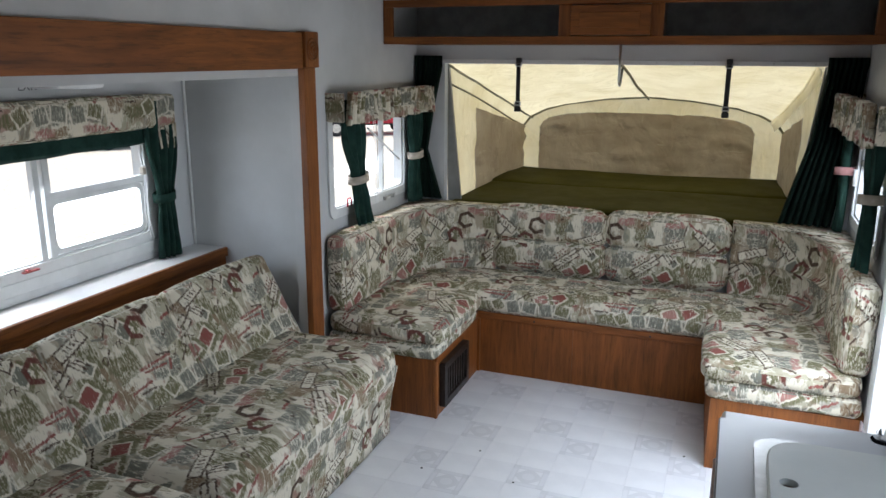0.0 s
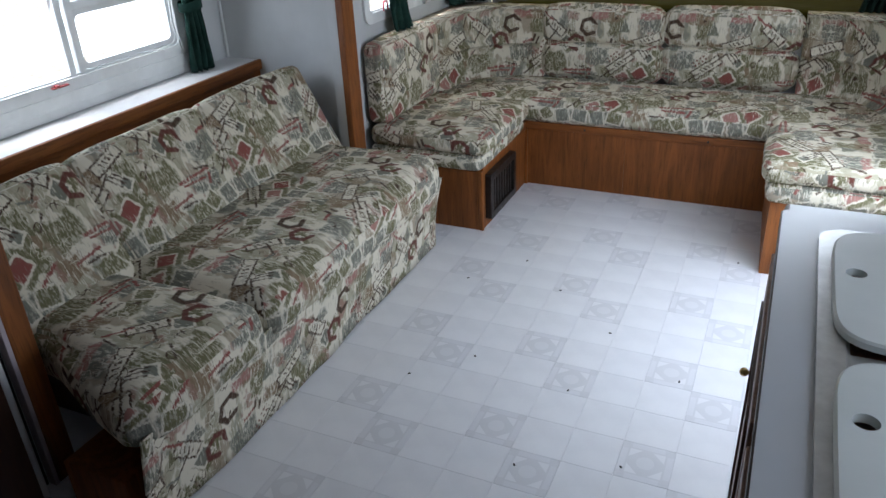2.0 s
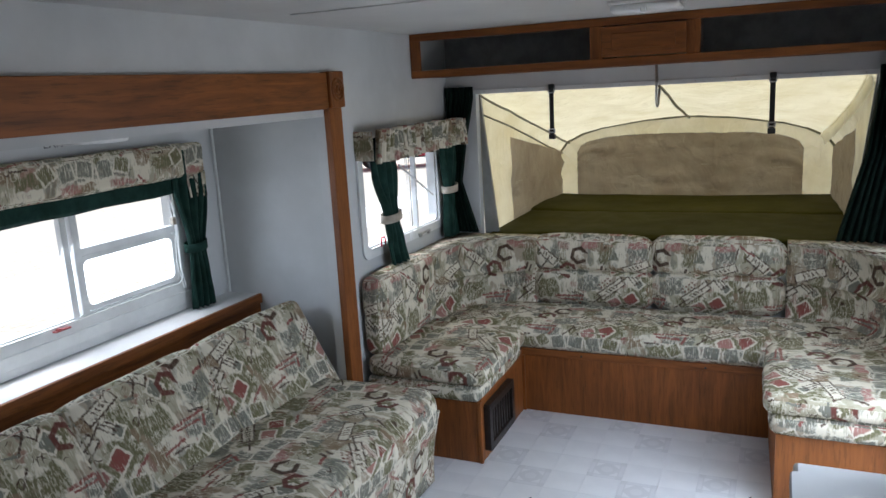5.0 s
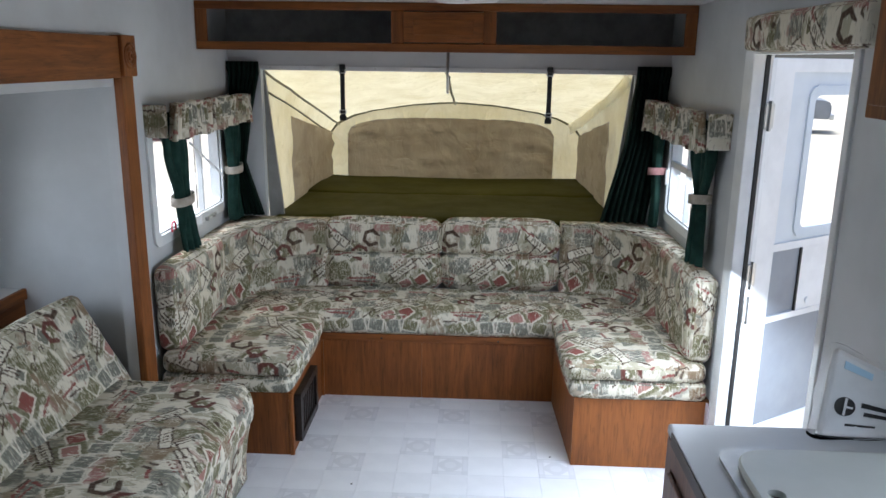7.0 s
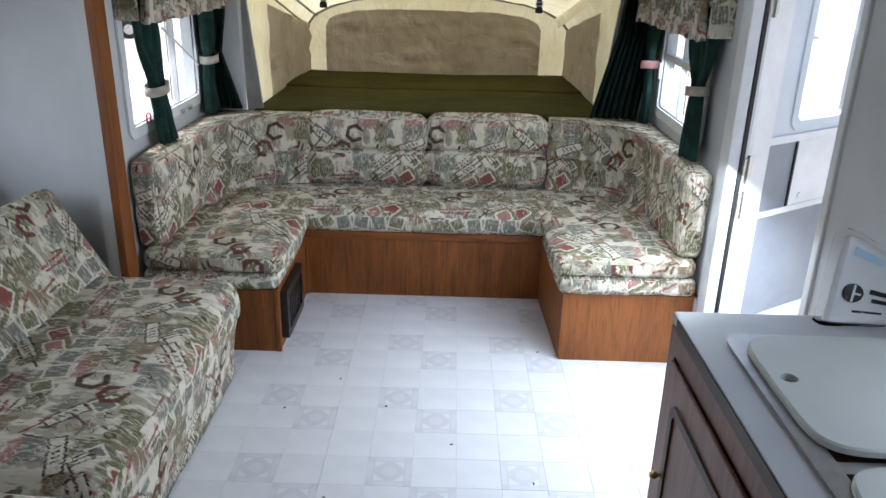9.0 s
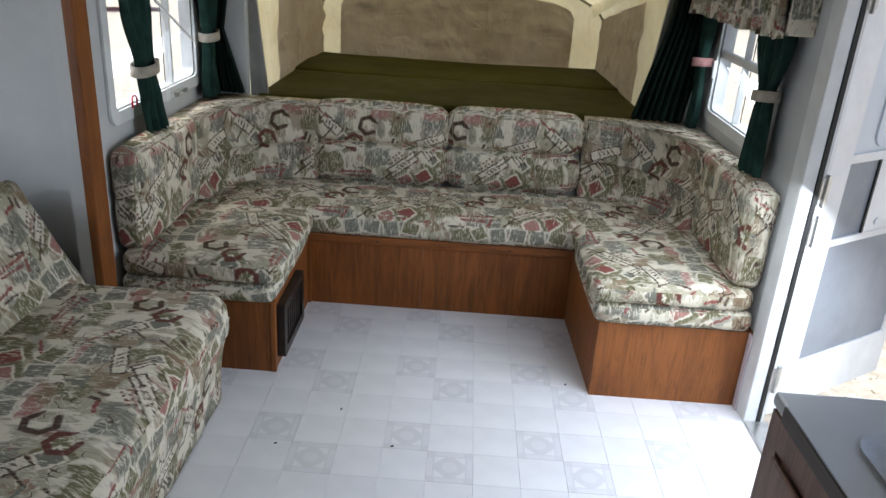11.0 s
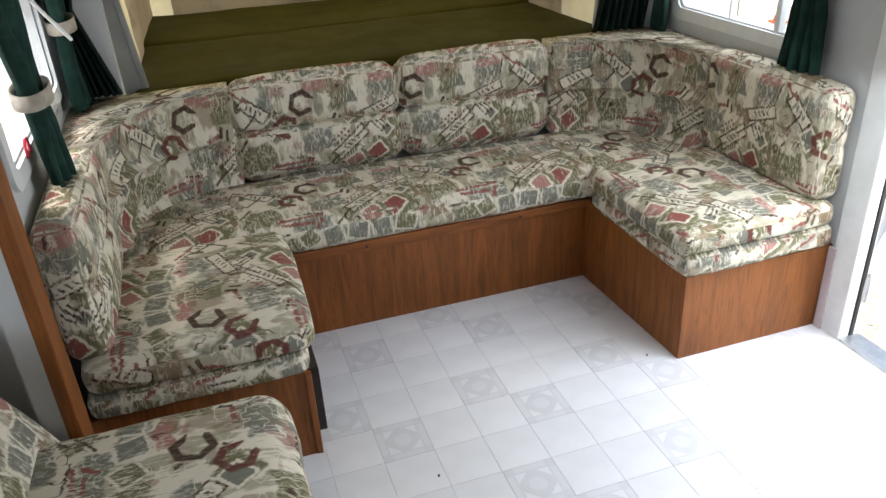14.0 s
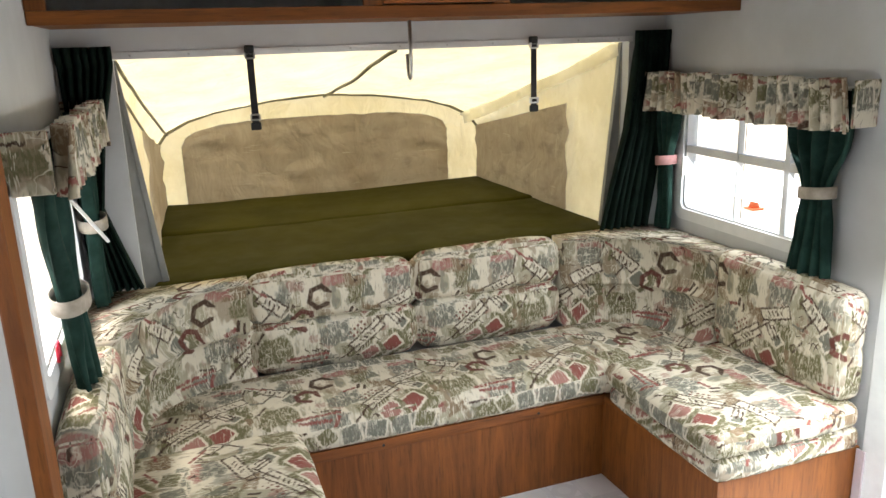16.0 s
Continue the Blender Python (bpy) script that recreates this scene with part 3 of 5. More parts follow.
def window(name, label, axis_x, y0, y1, z0, z1, inward, rails=(), stiles=(), depth=0.05):
    """A trailer window in a wall square to x: rounded inner frame, outer frame, bars and panes."""
    w = thing(name, label, "window", (axis_x, (y0 + y1) / 2, z0), kind="structure")
    bm = ring_panel(bmesh.new(), "x", axis_x + inward * 0.002, inward * 0.010, y0 - 0.03, y1 + 0.03, z0 - 0.03, z1 + 0.03, 0.045, 0.05)
    part("window_frame", bm, ALU, w)
    bm = ring_panel(bmesh.new(), "x", axis_x - inward * 0.002, -inward * depth, y0 - 0.001, y1 + 0.001, z0 - 0.001, z1 + 0.001, 0.022, 0.045)
    part("outer_frame", bm, ALU, w)
    for y, wd in stiles:
        part("stile", boxes((axis_x - inward * 0.012 - 0.014, axis_x - inward * 0.012 + 0.014, y - wd, y + wd, z0 + 0.02, z1 - 0.02), bevel=0.003), ALU, w)
    for z, a, b in rails:
        part("rail", boxes((axis_x - inward * 0.014 - 0.012, axis_x - inward * 0.014 + 0.012, a, b, z - 0.016, z + 0.016), bevel=0.003), ALU, w)
    cuts = sorted([y0 + 0.02, *[s[0] for s in stiles], y1 - 0.02])
    for a, b in zip(cuts, cuts[1:]):
        g = part("pane", boxes((axis_x - inward * 0.034 - 0.002, axis_x - inward * 0.034 + 0.002, a, b, z0 + 0.02, z1 - 0.02)), GLASS, w)
        g.visible_shadow = False
    return w


win_l = window("window_1", "white-framed trailer side window above the dinette, clear glass", XL, -0.52, 0.33, 0.915, 1.40, 1, stiles=((0.06, 0.008),))
part("crank_handle", boxes((XL + 0.014, XL + 0.026, 0.02, 0.16, 0.897, 0.907), (XL + 0.002, XL + 0.03, 0.03, 0.05, 0.885, 0.905), (XL + 0.002, XL + 0.03, 0.13, 0.15, 0.885, 0.905), bevel=0.003), METAL, win_l, "grey metal latch bar")
bm = bmesh.new()
tube(bm, [(XL + 0.018, -0.37 + dy, 0.925 + dz) for dy, dz in ((-0.02, 0.0), (-0.02, 0.03), (-0.012, 0.04), (0.012, 0.04), (0.02, 0.03), (0.02, 0.0))], 0.004, 6)
part("release_loop", bm, RED, win_l, "red plastic release loop", smooth=True)
win_r = window("window_2", "white-framed side window with a middle rail, clear glass", XR, -0.35, 0.375, 0.905, 1.40, -1, rails=((1.168, -0.34, 0.365),), stiles=((0.05, 0.004), (-0.20, 0.012)))
part("latch", boxes((XR - 0.03, XR - 0.012, 0.335, 0.345, 1.06, 1.14), bevel=0.004), METAL, win_r, "grey metal slide latch")
LATCH = plain("dull_red_plastic", (0.20, 0.025, 0.025), (0.28, 0.04, 0.035), 0.4)
win_s = window("window_3", "large white-framed alcove window with a split sash", SX, -2.07, -0.99, 0.86, 1.40, 1, rails=((1.115, -1.53, -1.01),), stiles=((-1.562, 0.014), (-1.515, 0.016)))
part("release_latch", boxes((SX + 0.012, SX + 0.03, -1.685, -1.615, 0.858, 0.864), (SX + 0.012, SX + 0.03, -1.67, -1.655, 0.864, 0.870), bevel=0.002), LATCH, win_s, "red plastic emergency release latch")
part("release_latch", boxes((SX + 0.012, SX + 0.03, -2.06, -2.02, 0.858, 0.866), bevel=0.002), LATCH, win_s, "red plastic emergency release latch")
part("sash_frame", ring_panel(bmesh.new(), "x", SX - 0.004, -0.02, -1.515, -1.01, 0.885, 1.101, 0.02, 0.035), ALU, win_s)
part("sill_flange", boxes((SX + 0.001, SX + 0.016, -2.10, -0.955, 0.785, 0.832), (SX + 0.001, SX + 0.010, -2.10, -0.955, 0.752, 0.784), bevel=0.002), ALU, win_s)

# assumed window, never in view, added so that the counter gets light
window("window_4", "unseen white-framed kitchen window, added to let light onto the counter", XR, -3.2, -2.2, 0.97, 1.52, -1, stiles=((-2.7, 0.012),))

PINK = plain("pink_tie_cloth", (0.42, 0.20, 0.19), (0.52, 0.28, 0.27), 0.9, scale=25, fine=350)

# ---- curtains ----


def drape(wall_x, inward, rows, pleats, amp, material, name, parent, label=""):
    """A hanging cloth beside a wall square to x. rows: z, y start, y end from top to bottom."""
    bm = bmesh.new()
    layer = bm.loops.layers.uv.verify()
    n = pleats * 8
    grid = []
    steps = []
    for (za, a0, a1), (zb, b0, b1) in zip(rows, rows[1:]):
        m = max(2, int(abs(za - zb) / 0.03))
        for k in range(m):
            t = k / m
            s = t * t * (3 - 2 * t)
            steps.append((za + (zb - za) * t, a0 + (b0 - a0) * s, a1 + (b1 - a1) * s))
    steps.append(rows[-1])
    for z, a, b in steps:
        row = []
        for i in range(n + 1):
            f = i / n
            wave = math.sin(f * pleats * math.tau + 2.2 * noise.noise((z * 1.5, f * 3, wall_x + rows[0][1]))) + 0.9 * noise.noise((f * 9, z * 4, 3.0 + rows[0][1]))
            squeeze = min(1.0, 0.45 + 1.6 * abs(b - a))
            row.append(bm.verts.new((wall_x + inward * (0.012 + 1.25 * amp + amp * squeeze * wave * 0.8), a + (b - a) * f, z + 0.004 * math.sin(f * 31))))
        grid.append(row)
    for j in range(len(grid) - 1):
        for i in range(n):
            fc = bm.faces.new((grid[j][i], grid[j][i + 1], grid[j + 1][i + 1], grid[j + 1][i]))
            for l, (ii, jj) in zip(fc.loops, ((i, j), (i + 1, j), (i + 1, j + 1), (i, j + 1))):
                l[layer].uv = (ii / n * abs(rows[0][2] - rows[0][1]) * 1.6, steps[jj][0])
    ob = part(name, bm, material, parent, label, smooth=True)
    sol = ob.modifiers.new("thickness", "SOLIDIFY")
    sol.thickness = 0.003
    return ob


def tie(wall_x, inward, y0, y1, z, parent, tilt=0.0, h=0.038, material=None):
    bm = bmesh.new()
    ring = [(wall_x + inward * (0.057 + 0.046 * math.sin(q)), (y0 + y1) / 2 + (y1 - y0) / 2 * math.cos(q), 0) for q in [k * math.tau / 20 for k in range(20)]]
    rows = [[bm.verts.new((x, y, z + dz + tilt * (y - (y0 + y1) / 2))) for x, y, _ in ring] for dz in (-h / 2, h / 2)]
    for k in range(20):
        bm.faces.new((rows[0][k], rows[0][(k + 1) % 20], rows[1][(k + 1) % 20], rows[1][k]))
    ob = part("tie_back", bm, material or TIE, parent, "pink cloth tie-back" if material == PINK else "green cloth tie-back" if material else "cream cloth tie-back", smooth=True)
    sol = ob.modifiers.new("thickness", "SOLIDIFY")
    sol.thickness = 0.004


def side_curtain(label, wall_x, inward, near, far, z_tie, z_low, swing_by=0.0, group="window curtains"):
    """A green curtain gathered by a tie."""
    mid = (near + far) / 2
    c = thing("curtain", label, "curtain", (wall_x + inward * 0.03, mid, z_low), group=group)
    w = far - near
    drape(wall_x, inward, [(1.45, near - swing_by, far - swing_by), (1.30, near + 0.04 * w - 0.6 * swing_by, far - 0.04 * w - 0.6 * swing_by), (z_tie, mid - 0.20 * w, mid + 0.20 * w), (z_tie - 0.12, mid - 0.24 * w + 0.4 * swing_by, mid + 0.26 * w + 0.4 * swing_by), (z_low, mid - 0.27 * w + swing_by, mid + 0.33 * w + swing_by)], 4, 0.036, GREEN, "cloth", c)
    tie(wall_x, inward, mid - 0.25 * w, mid + 0.25 * w, z_tie, c, tilt=0.12 * inward, material=PINK if "pink" in label else GREEN if "alcove" in label else None)
    return c


side_curtain("dark green cloth curtain tied back with a cream band", XL, 1, -0.49, -0.20, 1.065, 0.785, 0.06)
side_curtain("dark green cloth curtain tied back beside the bed opening", XL, 1, 0.25, 0.49, 1.10, 0.83)
side_curtain("dark green cloth curtain tied back with a cream band", XR, -1, -0.53, -0.26, 1.12, 0.83)
side_curtain("blue-green cloth curtain with a pink tie beside the bed opening", XR, -1, 0.33, 0.49, 1.12, 0.83)
side_curtain("dark green cloth curtain gathered at the alcove window's end", SX, 1, -1.06, -0.84, 1.03, 0.752)


def valance(label, wall_x, inward, y0, y1, z0, z1):
    v = thing("valance", label, "valance", (wall_x, (y0 + y1) / 2, z1), group="gathered window valances")
    drape(wall_x + inward * 0.065, inward, [(z1, y0 + 0.01, y1 - 0.01), (z1 - 0.03, y0 + 0.005, y1 - 0.005), (z0, y0 - 0.01, y1 + 0.01)], 23, 0.026, CLOTH, "gathered_cloth", v)
    for y in (y0 + 0.006, y1 - 0.006):
        part("return", uv_box(boxes((min(wall_x, wall_x + inward * 0.095), max(wall_x, wall_x + inward * 0.095), y - 0.006, y + 0.006, z0 + 0.012, z1 - 0.004), bevel=0.004)), CLOTH, v)
    bm = bmesh.new()
    rod(bm, (wall_x + inward * 0.075, y0 + 0.02, z1 - 0.03), (wall_x + inward * 0.075, y1 - 0.02, z1 - 0.03), 0.006)
    part("rod", bm, ALU, v)
    return v


valance("gathered printed cloth valance over the side window", XL, 1, -0.55, 0.50, 1.335, 1.482)
valance("gathered printed cloth valance over the side window", XR, -1, -0.54, 0.50, 1.325, 1.482)
box_val = thing("valance", "padded printed box valance over the alcove window", "valance", (SX, -1.48, 1.475))
part("padded_board", cushion(SX + 0.002, SX + 0.085, -2.12, -0.86, 1.340, 1.475, 0.02, 0.006), CLOTH, box_val, smooth=True)
drape(SX + 0.03, 1, [(1.35, -0.97, -0.845), (1.24, -0.955, -0.85)], 4, 0.015, CLOTH, "end_ruffle", box_val)
shade = thing("roman_shade", "dark green cloth shade folded up under the valance", "shade", (SX, -1.5, 1.36))
part("folded_cloth", cushion(SX + 0.022, SX + 0.055, -2.10, -0.98, 1.272, 1.350, 0.012, 0.004), GREEN, shade, smooth=True)
door_val = thing("valance", "padded printed box valance over the entry door", "valance", (XR, -1.1, 1.80))
part("padded_board", cushion(XR - 0.06, XR - 0.002, -1.60, -0.735, 1.712, 1.825, 0.018, 0.006), CLOTH, door_val, smooth=True)

# blind cords and the white wand by the left window
cords = thing("blind_cord", "two thin white blind cords and a wand", "cord", (XL + 0.06, -0.2, 1.3))
for y in (-0.155, -0.135):
    bm = bmesh.new()
    tube(bm, [(XL + 0.05, y, 1.33), (XL + 0.055, y + 0.01, 1.1), (XL + 0.05, y + 0.015, 0.90)], 0.0018, 5)
    part("cord", bm, WHITE, cords)
bm = bmesh.new()
rod(bm, (XL + 0.075, -0.27, 1.30), (XL + 0.13, -0.02, 1.12), 0.005)
part("wand", bm, WHITE, cords)
cord2 = thing("blind_cord", "white looped blind cord by the alcove window", "cord", (SX + 0.05, -1.05, 1.2))
for y in (-1.06, -1.045):
    bm = bmesh.new()
    tube(bm, [(SX + 0.03, y, 1.27), (SX + 0.045, y + 0.012, 1.12), (SX + 0.05, y - 0.01, 0.98), (SX + 0.045, y + 0.02, 0.86)], 0.002, 5)
    part("cord", bm, WHITE, cord2)
part("cord_end", boxes((SX + 0.035, SX + 0.055, -1.065, -1.045, 1.14, 1.175), bevel=0.004), TIE, cord2)


def bed_curtain(side):
    """The heavy curtain gathered at one side of the bed opening."""
    c = thing("bed_curtain", "very dark green heavy curtain gathered beside the bed opening", "curtain", (side * 1.07, YF - 0.05, 0.84), group="bed curtains")
    bm = bmesh.new()
    rows = [(1.645, 0.985, 1.155), (1.60, 0.985, 1.155), (1.585, 0.985, 1.15)]
    rows += [(1.25, 0.945, 1.13), (0.83, 0.84, 1.08)] if side > 0 else [(1.36, 1.04, 1.15), (1.12, 1.075, 1.15), (0.83, 0.985, 1.14)]
    n, pl = 48, 7
    grid = []
    steps = []
    for (za, a0, a1), (zb, b0, b1) in zip(rows, rows[1:]):
        m = max(2, int((za - zb) / 0.03))
        steps += [(za + (zb - za) * k / m, a0 + (b0 - a0) * k / m, a1 + (b1 - a1) * k / m) for k in range(m)]
    steps.append(rows[-1])
    for z, a, b in steps:
        amp = 0.02 if z < 1.58 else 0.008
        grid.append([bm.verts.new((side * (a + (b - a) * i / n), YF - 0.045 - amp * (math.sin(i / n * pl * math.tau + 2.6 * noise.noise((i * 0.06, z * 1.2, side))) + 0.9 * noise.noise((i * 0.17, z * 2.5, 7 + side))), z)) for i in range(n + 1)])
    for r0, r1 in zip(grid, grid[1:]):
        for i in range(n):
            bm.faces.new((r0[i], r0[i + 1], r1[i + 1], r1[i]))
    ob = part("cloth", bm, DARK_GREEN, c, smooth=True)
    sol = ob.modifiers.new("thickness", "SOLIDIFY")
    sol.thickness = 0.004


bed_curtain(-1)
bed_curtain(1)

# ---- bed end ----
bed = thing("bunk_bed", "wide folding bunk with an olive vinyl mattress in the tent end", "bed", (0, 1.28, 0.62))
part("bunk_base", boxes((-0.985, 0.985, YF - 0.02, 2.10, 0.60, 0.70), bevel=0.006), ALU, bed)
for y0, y1 in ((0.54, 1.30), (1.302, 2.03)):
    bm = cushion(-0.955, 0.955, y0, y1, 0.702, 0.818, 0.022, 0.006, n=12)
    for v in bm.verts:
        k = (v.co.y - 0.54) / 1.5
        v.co.x *= 1 - 0.045 * k
        v.co.z += 0.012 * noise.noise((v.co.x * 1.6, v.co.y * 2.0, 0.4)) - (0.012 * (1 - v.co.x ** 2) if y0 > 1 and v.co.z > 0.76 else 0)
    if y0 > 1:
        for v in bm.verts:
            v.co.z += 0.013
    part("mattress_half", bm, OLIVE, bed, smooth=True)

tent = thing("tent_end", "translucent yellow canvas tent end with tan window flaps", "tent", (0, 1.3, 0.62))
ARCH = [(-0.925 + 0.0, 0.70), (-0.925, 1.00), (-0.915, 1.13), (-0.86, 1.20), (-0.74, 1.26), (-0.60, 1.30), (-0.30, 1.345), (0.0, 1.365), (0.30, 1.345), (0.60, 1.30), (0.74, 1.26), (0.86, 1.20), (0.915, 1.13), (0.925, 1.00), (0.925, 0.70)]
FRONT = [(-0.985, 0.70), (-0.985, 1.10), (-0.985, 1.50), (-0.985, 1.60), (-0.80, 1.61), (-0.60, 1.61), (-0.30, 1.612), (0.0, 1.615), (0.30, 1.612), (0.60, 1.61), (0.80, 1.61), (0.985, 1.60), (0.985, 1.50), (0.985, 1.10), (0.985, 0.70)]


def denser(ps, n=4):
    return [(a[0] + (b[0] - a[0]) * k / n, a[1] + (b[1] - a[1]) * k / n) for a, b in zip(ps, ps[1:]) for k in range(n)] + [ps[-1]]


ARCH, FRONT = denser(ARCH), denser(FRONT)


def tent_point(i, t):
    a, b = FRONT[i], ARCH[i]
    sag = 0.05 * math.sin(math.pi * t)
    roof = 12 < i < 44
    fold = abs(2 * (i - 12) / 32 - 1) if roof else 0.0
    x = a[0] + (b[0] - a[0]) * t
    z = a[1] + (b[1] - a[1]) * t - (sag * (0.35 + 0.65 * abs(math.sin(fold * math.pi))) if roof else 0)
    if not roof:
        x *= 1 + 0.015 * math.sin(math.pi * t)
    return Vector((x, YF + 0.055 + (2.075 - YF - 0.055) * t, z + 0.034 * math.sin(math.pi * t) * noise.noise((x * 3.2, t * 2.2, z * 2)) + 0.006 * noise.noise((x * 14, t * 16, z * 9))))


bm = bmesh.new()
grid = [[bm.verts.new(tent_point(i, t / 24)) for i in range(len(ARCH))] for t in range(25)]
for a, b in zip(grid, grid[1:]):
    for i in range(len(ARCH) - 1):
        bm.faces.new((a[i], a[i + 1], b[i + 1], b[i]))
ob = part("canopy", bm, TENT, tent, smooth=True)
bm = bmesh.new()
bm.faces.new([bm.verts.new((x, 2.075, z)) for x, z in ARCH])
ob = part("end_wall", bm, TENT, tent)
# tan flaps
bm = bmesh.new()
cols = 60
low, top = [], []
for i in range(cols + 1):
    f = i / cols
    x = -0.79 + 1.515 * f
    zt = 1.145 + 0.105 * (1 - (2 * f - 1) ** 4) ** 0.6 if 0 < f < 1 else 1.13
    low.append((x, 0.80))
    top.append((x, zt))
g = [[bm.verts.new((low[i][0], 2.052 + 0.014 * noise.noise((low[i][0] * 4, r * 0.35, 2)) + 0.007 * noise.noise((low[i][0] * 13 + r * 0.3, r * 0.25, 5)) + 0.012 * abs(noise.noise((low[i][0] * 3 - r * 0.12, r * 0.3, 9))), low[i][1] + (top[i][1] - low[i][1]) * r / 20 - 0.012 * abs(noise.noise((low[i][0] * 7, 3, 3))) * (r == 20))) for i in range(cols + 1)] for r in range(21)]
for a, b in zip(g, g[1:]):
    for i in range(cols):
        bm.faces.new((a[i], a[i + 1], b[i + 1], b[i]))
part("window_flap", bm, FLAP, tent, "tan stained vinyl flap over the rear window", smooth=True)
for s in (-1, 1):
    bm = bmesh.new()
    g = []
    for r in range(9):
        row = []
        for i in range(17):
            f = i / 16
            y = 0.96 + 1.05 * f
            zt = 1.33 - 0.19 * f
            zb = 0.80 + 0.02 * noise.noise((f * 8, 1, 1))
            x = s * ((0.985 - 0.06 * (y - YF) / 1.5) * 0.985 - 0.018 - 0.018 * noise.noise((f * 4, r * 0.6, s)))
            row.append(bm.verts.new((x, y + 0.035 * noise.noise((r * 0.9, f, 5)) * (i in (0, 16)), zb + (zt - zb) * r / 8)))
        g.append(row)
    for a, b in zip(g, g[1:]):
        for i in range(16):
            bm.faces.new((a[i], a[i + 1], b[i + 1], b[i]))
    part("side_flap", bm, FLAP, tent, "tan vinyl flap over the tent's side window", smooth=True)
CHANNEL = plain("grey_vinyl_strip", (0.20, 0.20, 0.19), (0.28, 0.28, 0.265), 0.6)
POLE = plain("grey_olive_pole", (0.14, 0.13, 0.08), (0.22, 0.20, 0.13), 0.5)
bm = bmesh.new()
tube(bm, [(x * 1.0, 2.045, z + 0.0) for x, z in ARCH], 0.008, 8)
part("bow_pole", bm, POLE, tent, "olive-grey bent tent pole", smooth=True)
bm = bmesh.new()
tube(bm, [tent_point(28, t / 12) + Vector((0.0, -0.02 if t == 12 else 0, -0.012)) for t in range(12, -1, -1)], 0.008, 8)
part("ridge_pole", bm, POLE, tent, smooth=True)
for s in (-1, 1):
    for i, r in ((3, 0.007), (2, 0.006))[: 1 if s > 0 else 2]:
        bm = bmesh.new()
        ii = 4 * i if s < 0 else 56 - 4 * i
        wide = s > 0 and i == 3
        line = [tent_point(ii, t / 10) + Vector((-0.006 * s, 0, -0.008)) for t in range(11)]
        if wide:
            rows = [[bm.verts.new(p + Vector((-0.012 - dx, 0, -dz))) for dx, dz in ((0.03, -0.012), (0.004, 0.004), (-0.004, 0.05))] for p in line]
            for r0, r1 in zip(rows, rows[1:]):
                for k in range(2):
                    bm.faces.new((r0[k], r0[k + 1], r1[k + 1], r1[k]))
            part("pole_sleeve", bm, SLEEVE, tent, smooth=True)
        else:
            tube(bm, line, r, 8)
            part("seam_piping", bm, POLE, tent, smooth=True)
    bm = boxes((-0.012, 0.012, YF + 0.052, YF + 0.075, 0.78, 1.60), (-0.075, -0.012, YF + 0.058, YF + 0.064, 0.78, 1.60), bevel=0.002)
    for v in bm.verts:
        v.co.x = -s * v.co.x * (0.35 if v.co.z > 1.5 else 1.0) + s * (0.985 - 0.075 * (1.60 - v.co.z) / 0.8)
    part("side_channel", bm, CHANNEL, tent, "grey vinyl edge strip of the tent")

for x in (-0.545, 0.54):
    st = thing("roof_strap", "black webbing strap with steel buckles hanging at the bed opening", "strap", (x, 0.50, 1.36), group="bed straps")
    part("webbing", boxes((x - 0.012, x + 0.012, 0.508, 0.512, 1.36, 1.625), bevel=0.001), BLACK, st)
    for z in (1.60, 1.39):
        part("buckle", ring_panel(bmesh.new(), "y", 0.503, 0.012, x - 0.018, x + 0.018, z - 0.012, z + 0.012, 0.006, 0.004), METAL, st, "steel buckle")
    part("clip", boxes((x - 0.018, x + 0.018, 0.502, 0.516, 1.345, 1.372), bevel=0.004), BLACK, st, "black plastic clip")
    part("top_clip", boxes((x - 0.015, x + 0.015, 0.502, 0.528, 1.605, 1.635), bevel=0.004), BLACK, st)
hook = thing("bed_hook", "bent grey steel rod hook hanging over the bed", "hook", (0.01, 0.45, 1.7))
bm = bmesh.new()
tube(bm, [(0.012, 0.43, 1.702), (0.012, 0.43, 1.60), (0.012, 0.432, 1.53), (0.012, 0.438, 1.508), (0.013, 0.452, 1.500), (0.014, 0.468, 1.508), (0.016, 0.482, 1.54), (0.018, 0.492, 1.585)], 0.007, 8)
part("rod", bm, METAL, hook, smooth=True)

# ---- overhead cabinet ----
cab = thing("overhead_cabinet", "long oak overhead cabinet with two open bays and a middle door", "cabinet", (0, 0.3, 1.70))
C0 = 0.10
part("bottom_board", boxes((-1.155, 1.155, C0, YF, 1.702, 1.716)), OAK_X, cab)
part("bottom_rail", boxes((-1.158, 1.158, C0 - 0.018, C0, 1.70, 1.738), bevel=0.003), OAK_X, cab)
part("top_rail", boxes((-1.158, 1.158, C0 - 0.018, C0, 1.882, 1.919), bevel=0.003), OAK_X, cab)
for a, b in ((-1.158, -1.105), (-0.238, -0.178), (0.188, 0.248), (1.105, 1.158)):
    part("stile", boxes((a, b, C0 - 0.018, C0, 1.738, 1.882), bevel=0.002), OAK_Z, cab)
for x in (-0.205, 0.215):
    part("divider", boxes((x - 0.006, x + 0.006, C0, YF - 0.008, 1.717, 1.918)), FELT, cab)
part("back_lining", boxes((-1.155, 1.155, YF - 0.006, YF - 0.001, 1.717, 1.918)), FELT, cab, "dark grey carpet lining")
part("shelf_lining", boxes((-1.15, 1.15, C0 + 0.001, YF - 0.008, 1.7165, 1.72)), FELT, cab)
cd = part("door", boxes((-0.180, 0.190, C0 - 0.034, C0 - 0.0185, 1.742, 1.878), bevel=0.004), OAK_X, cab)
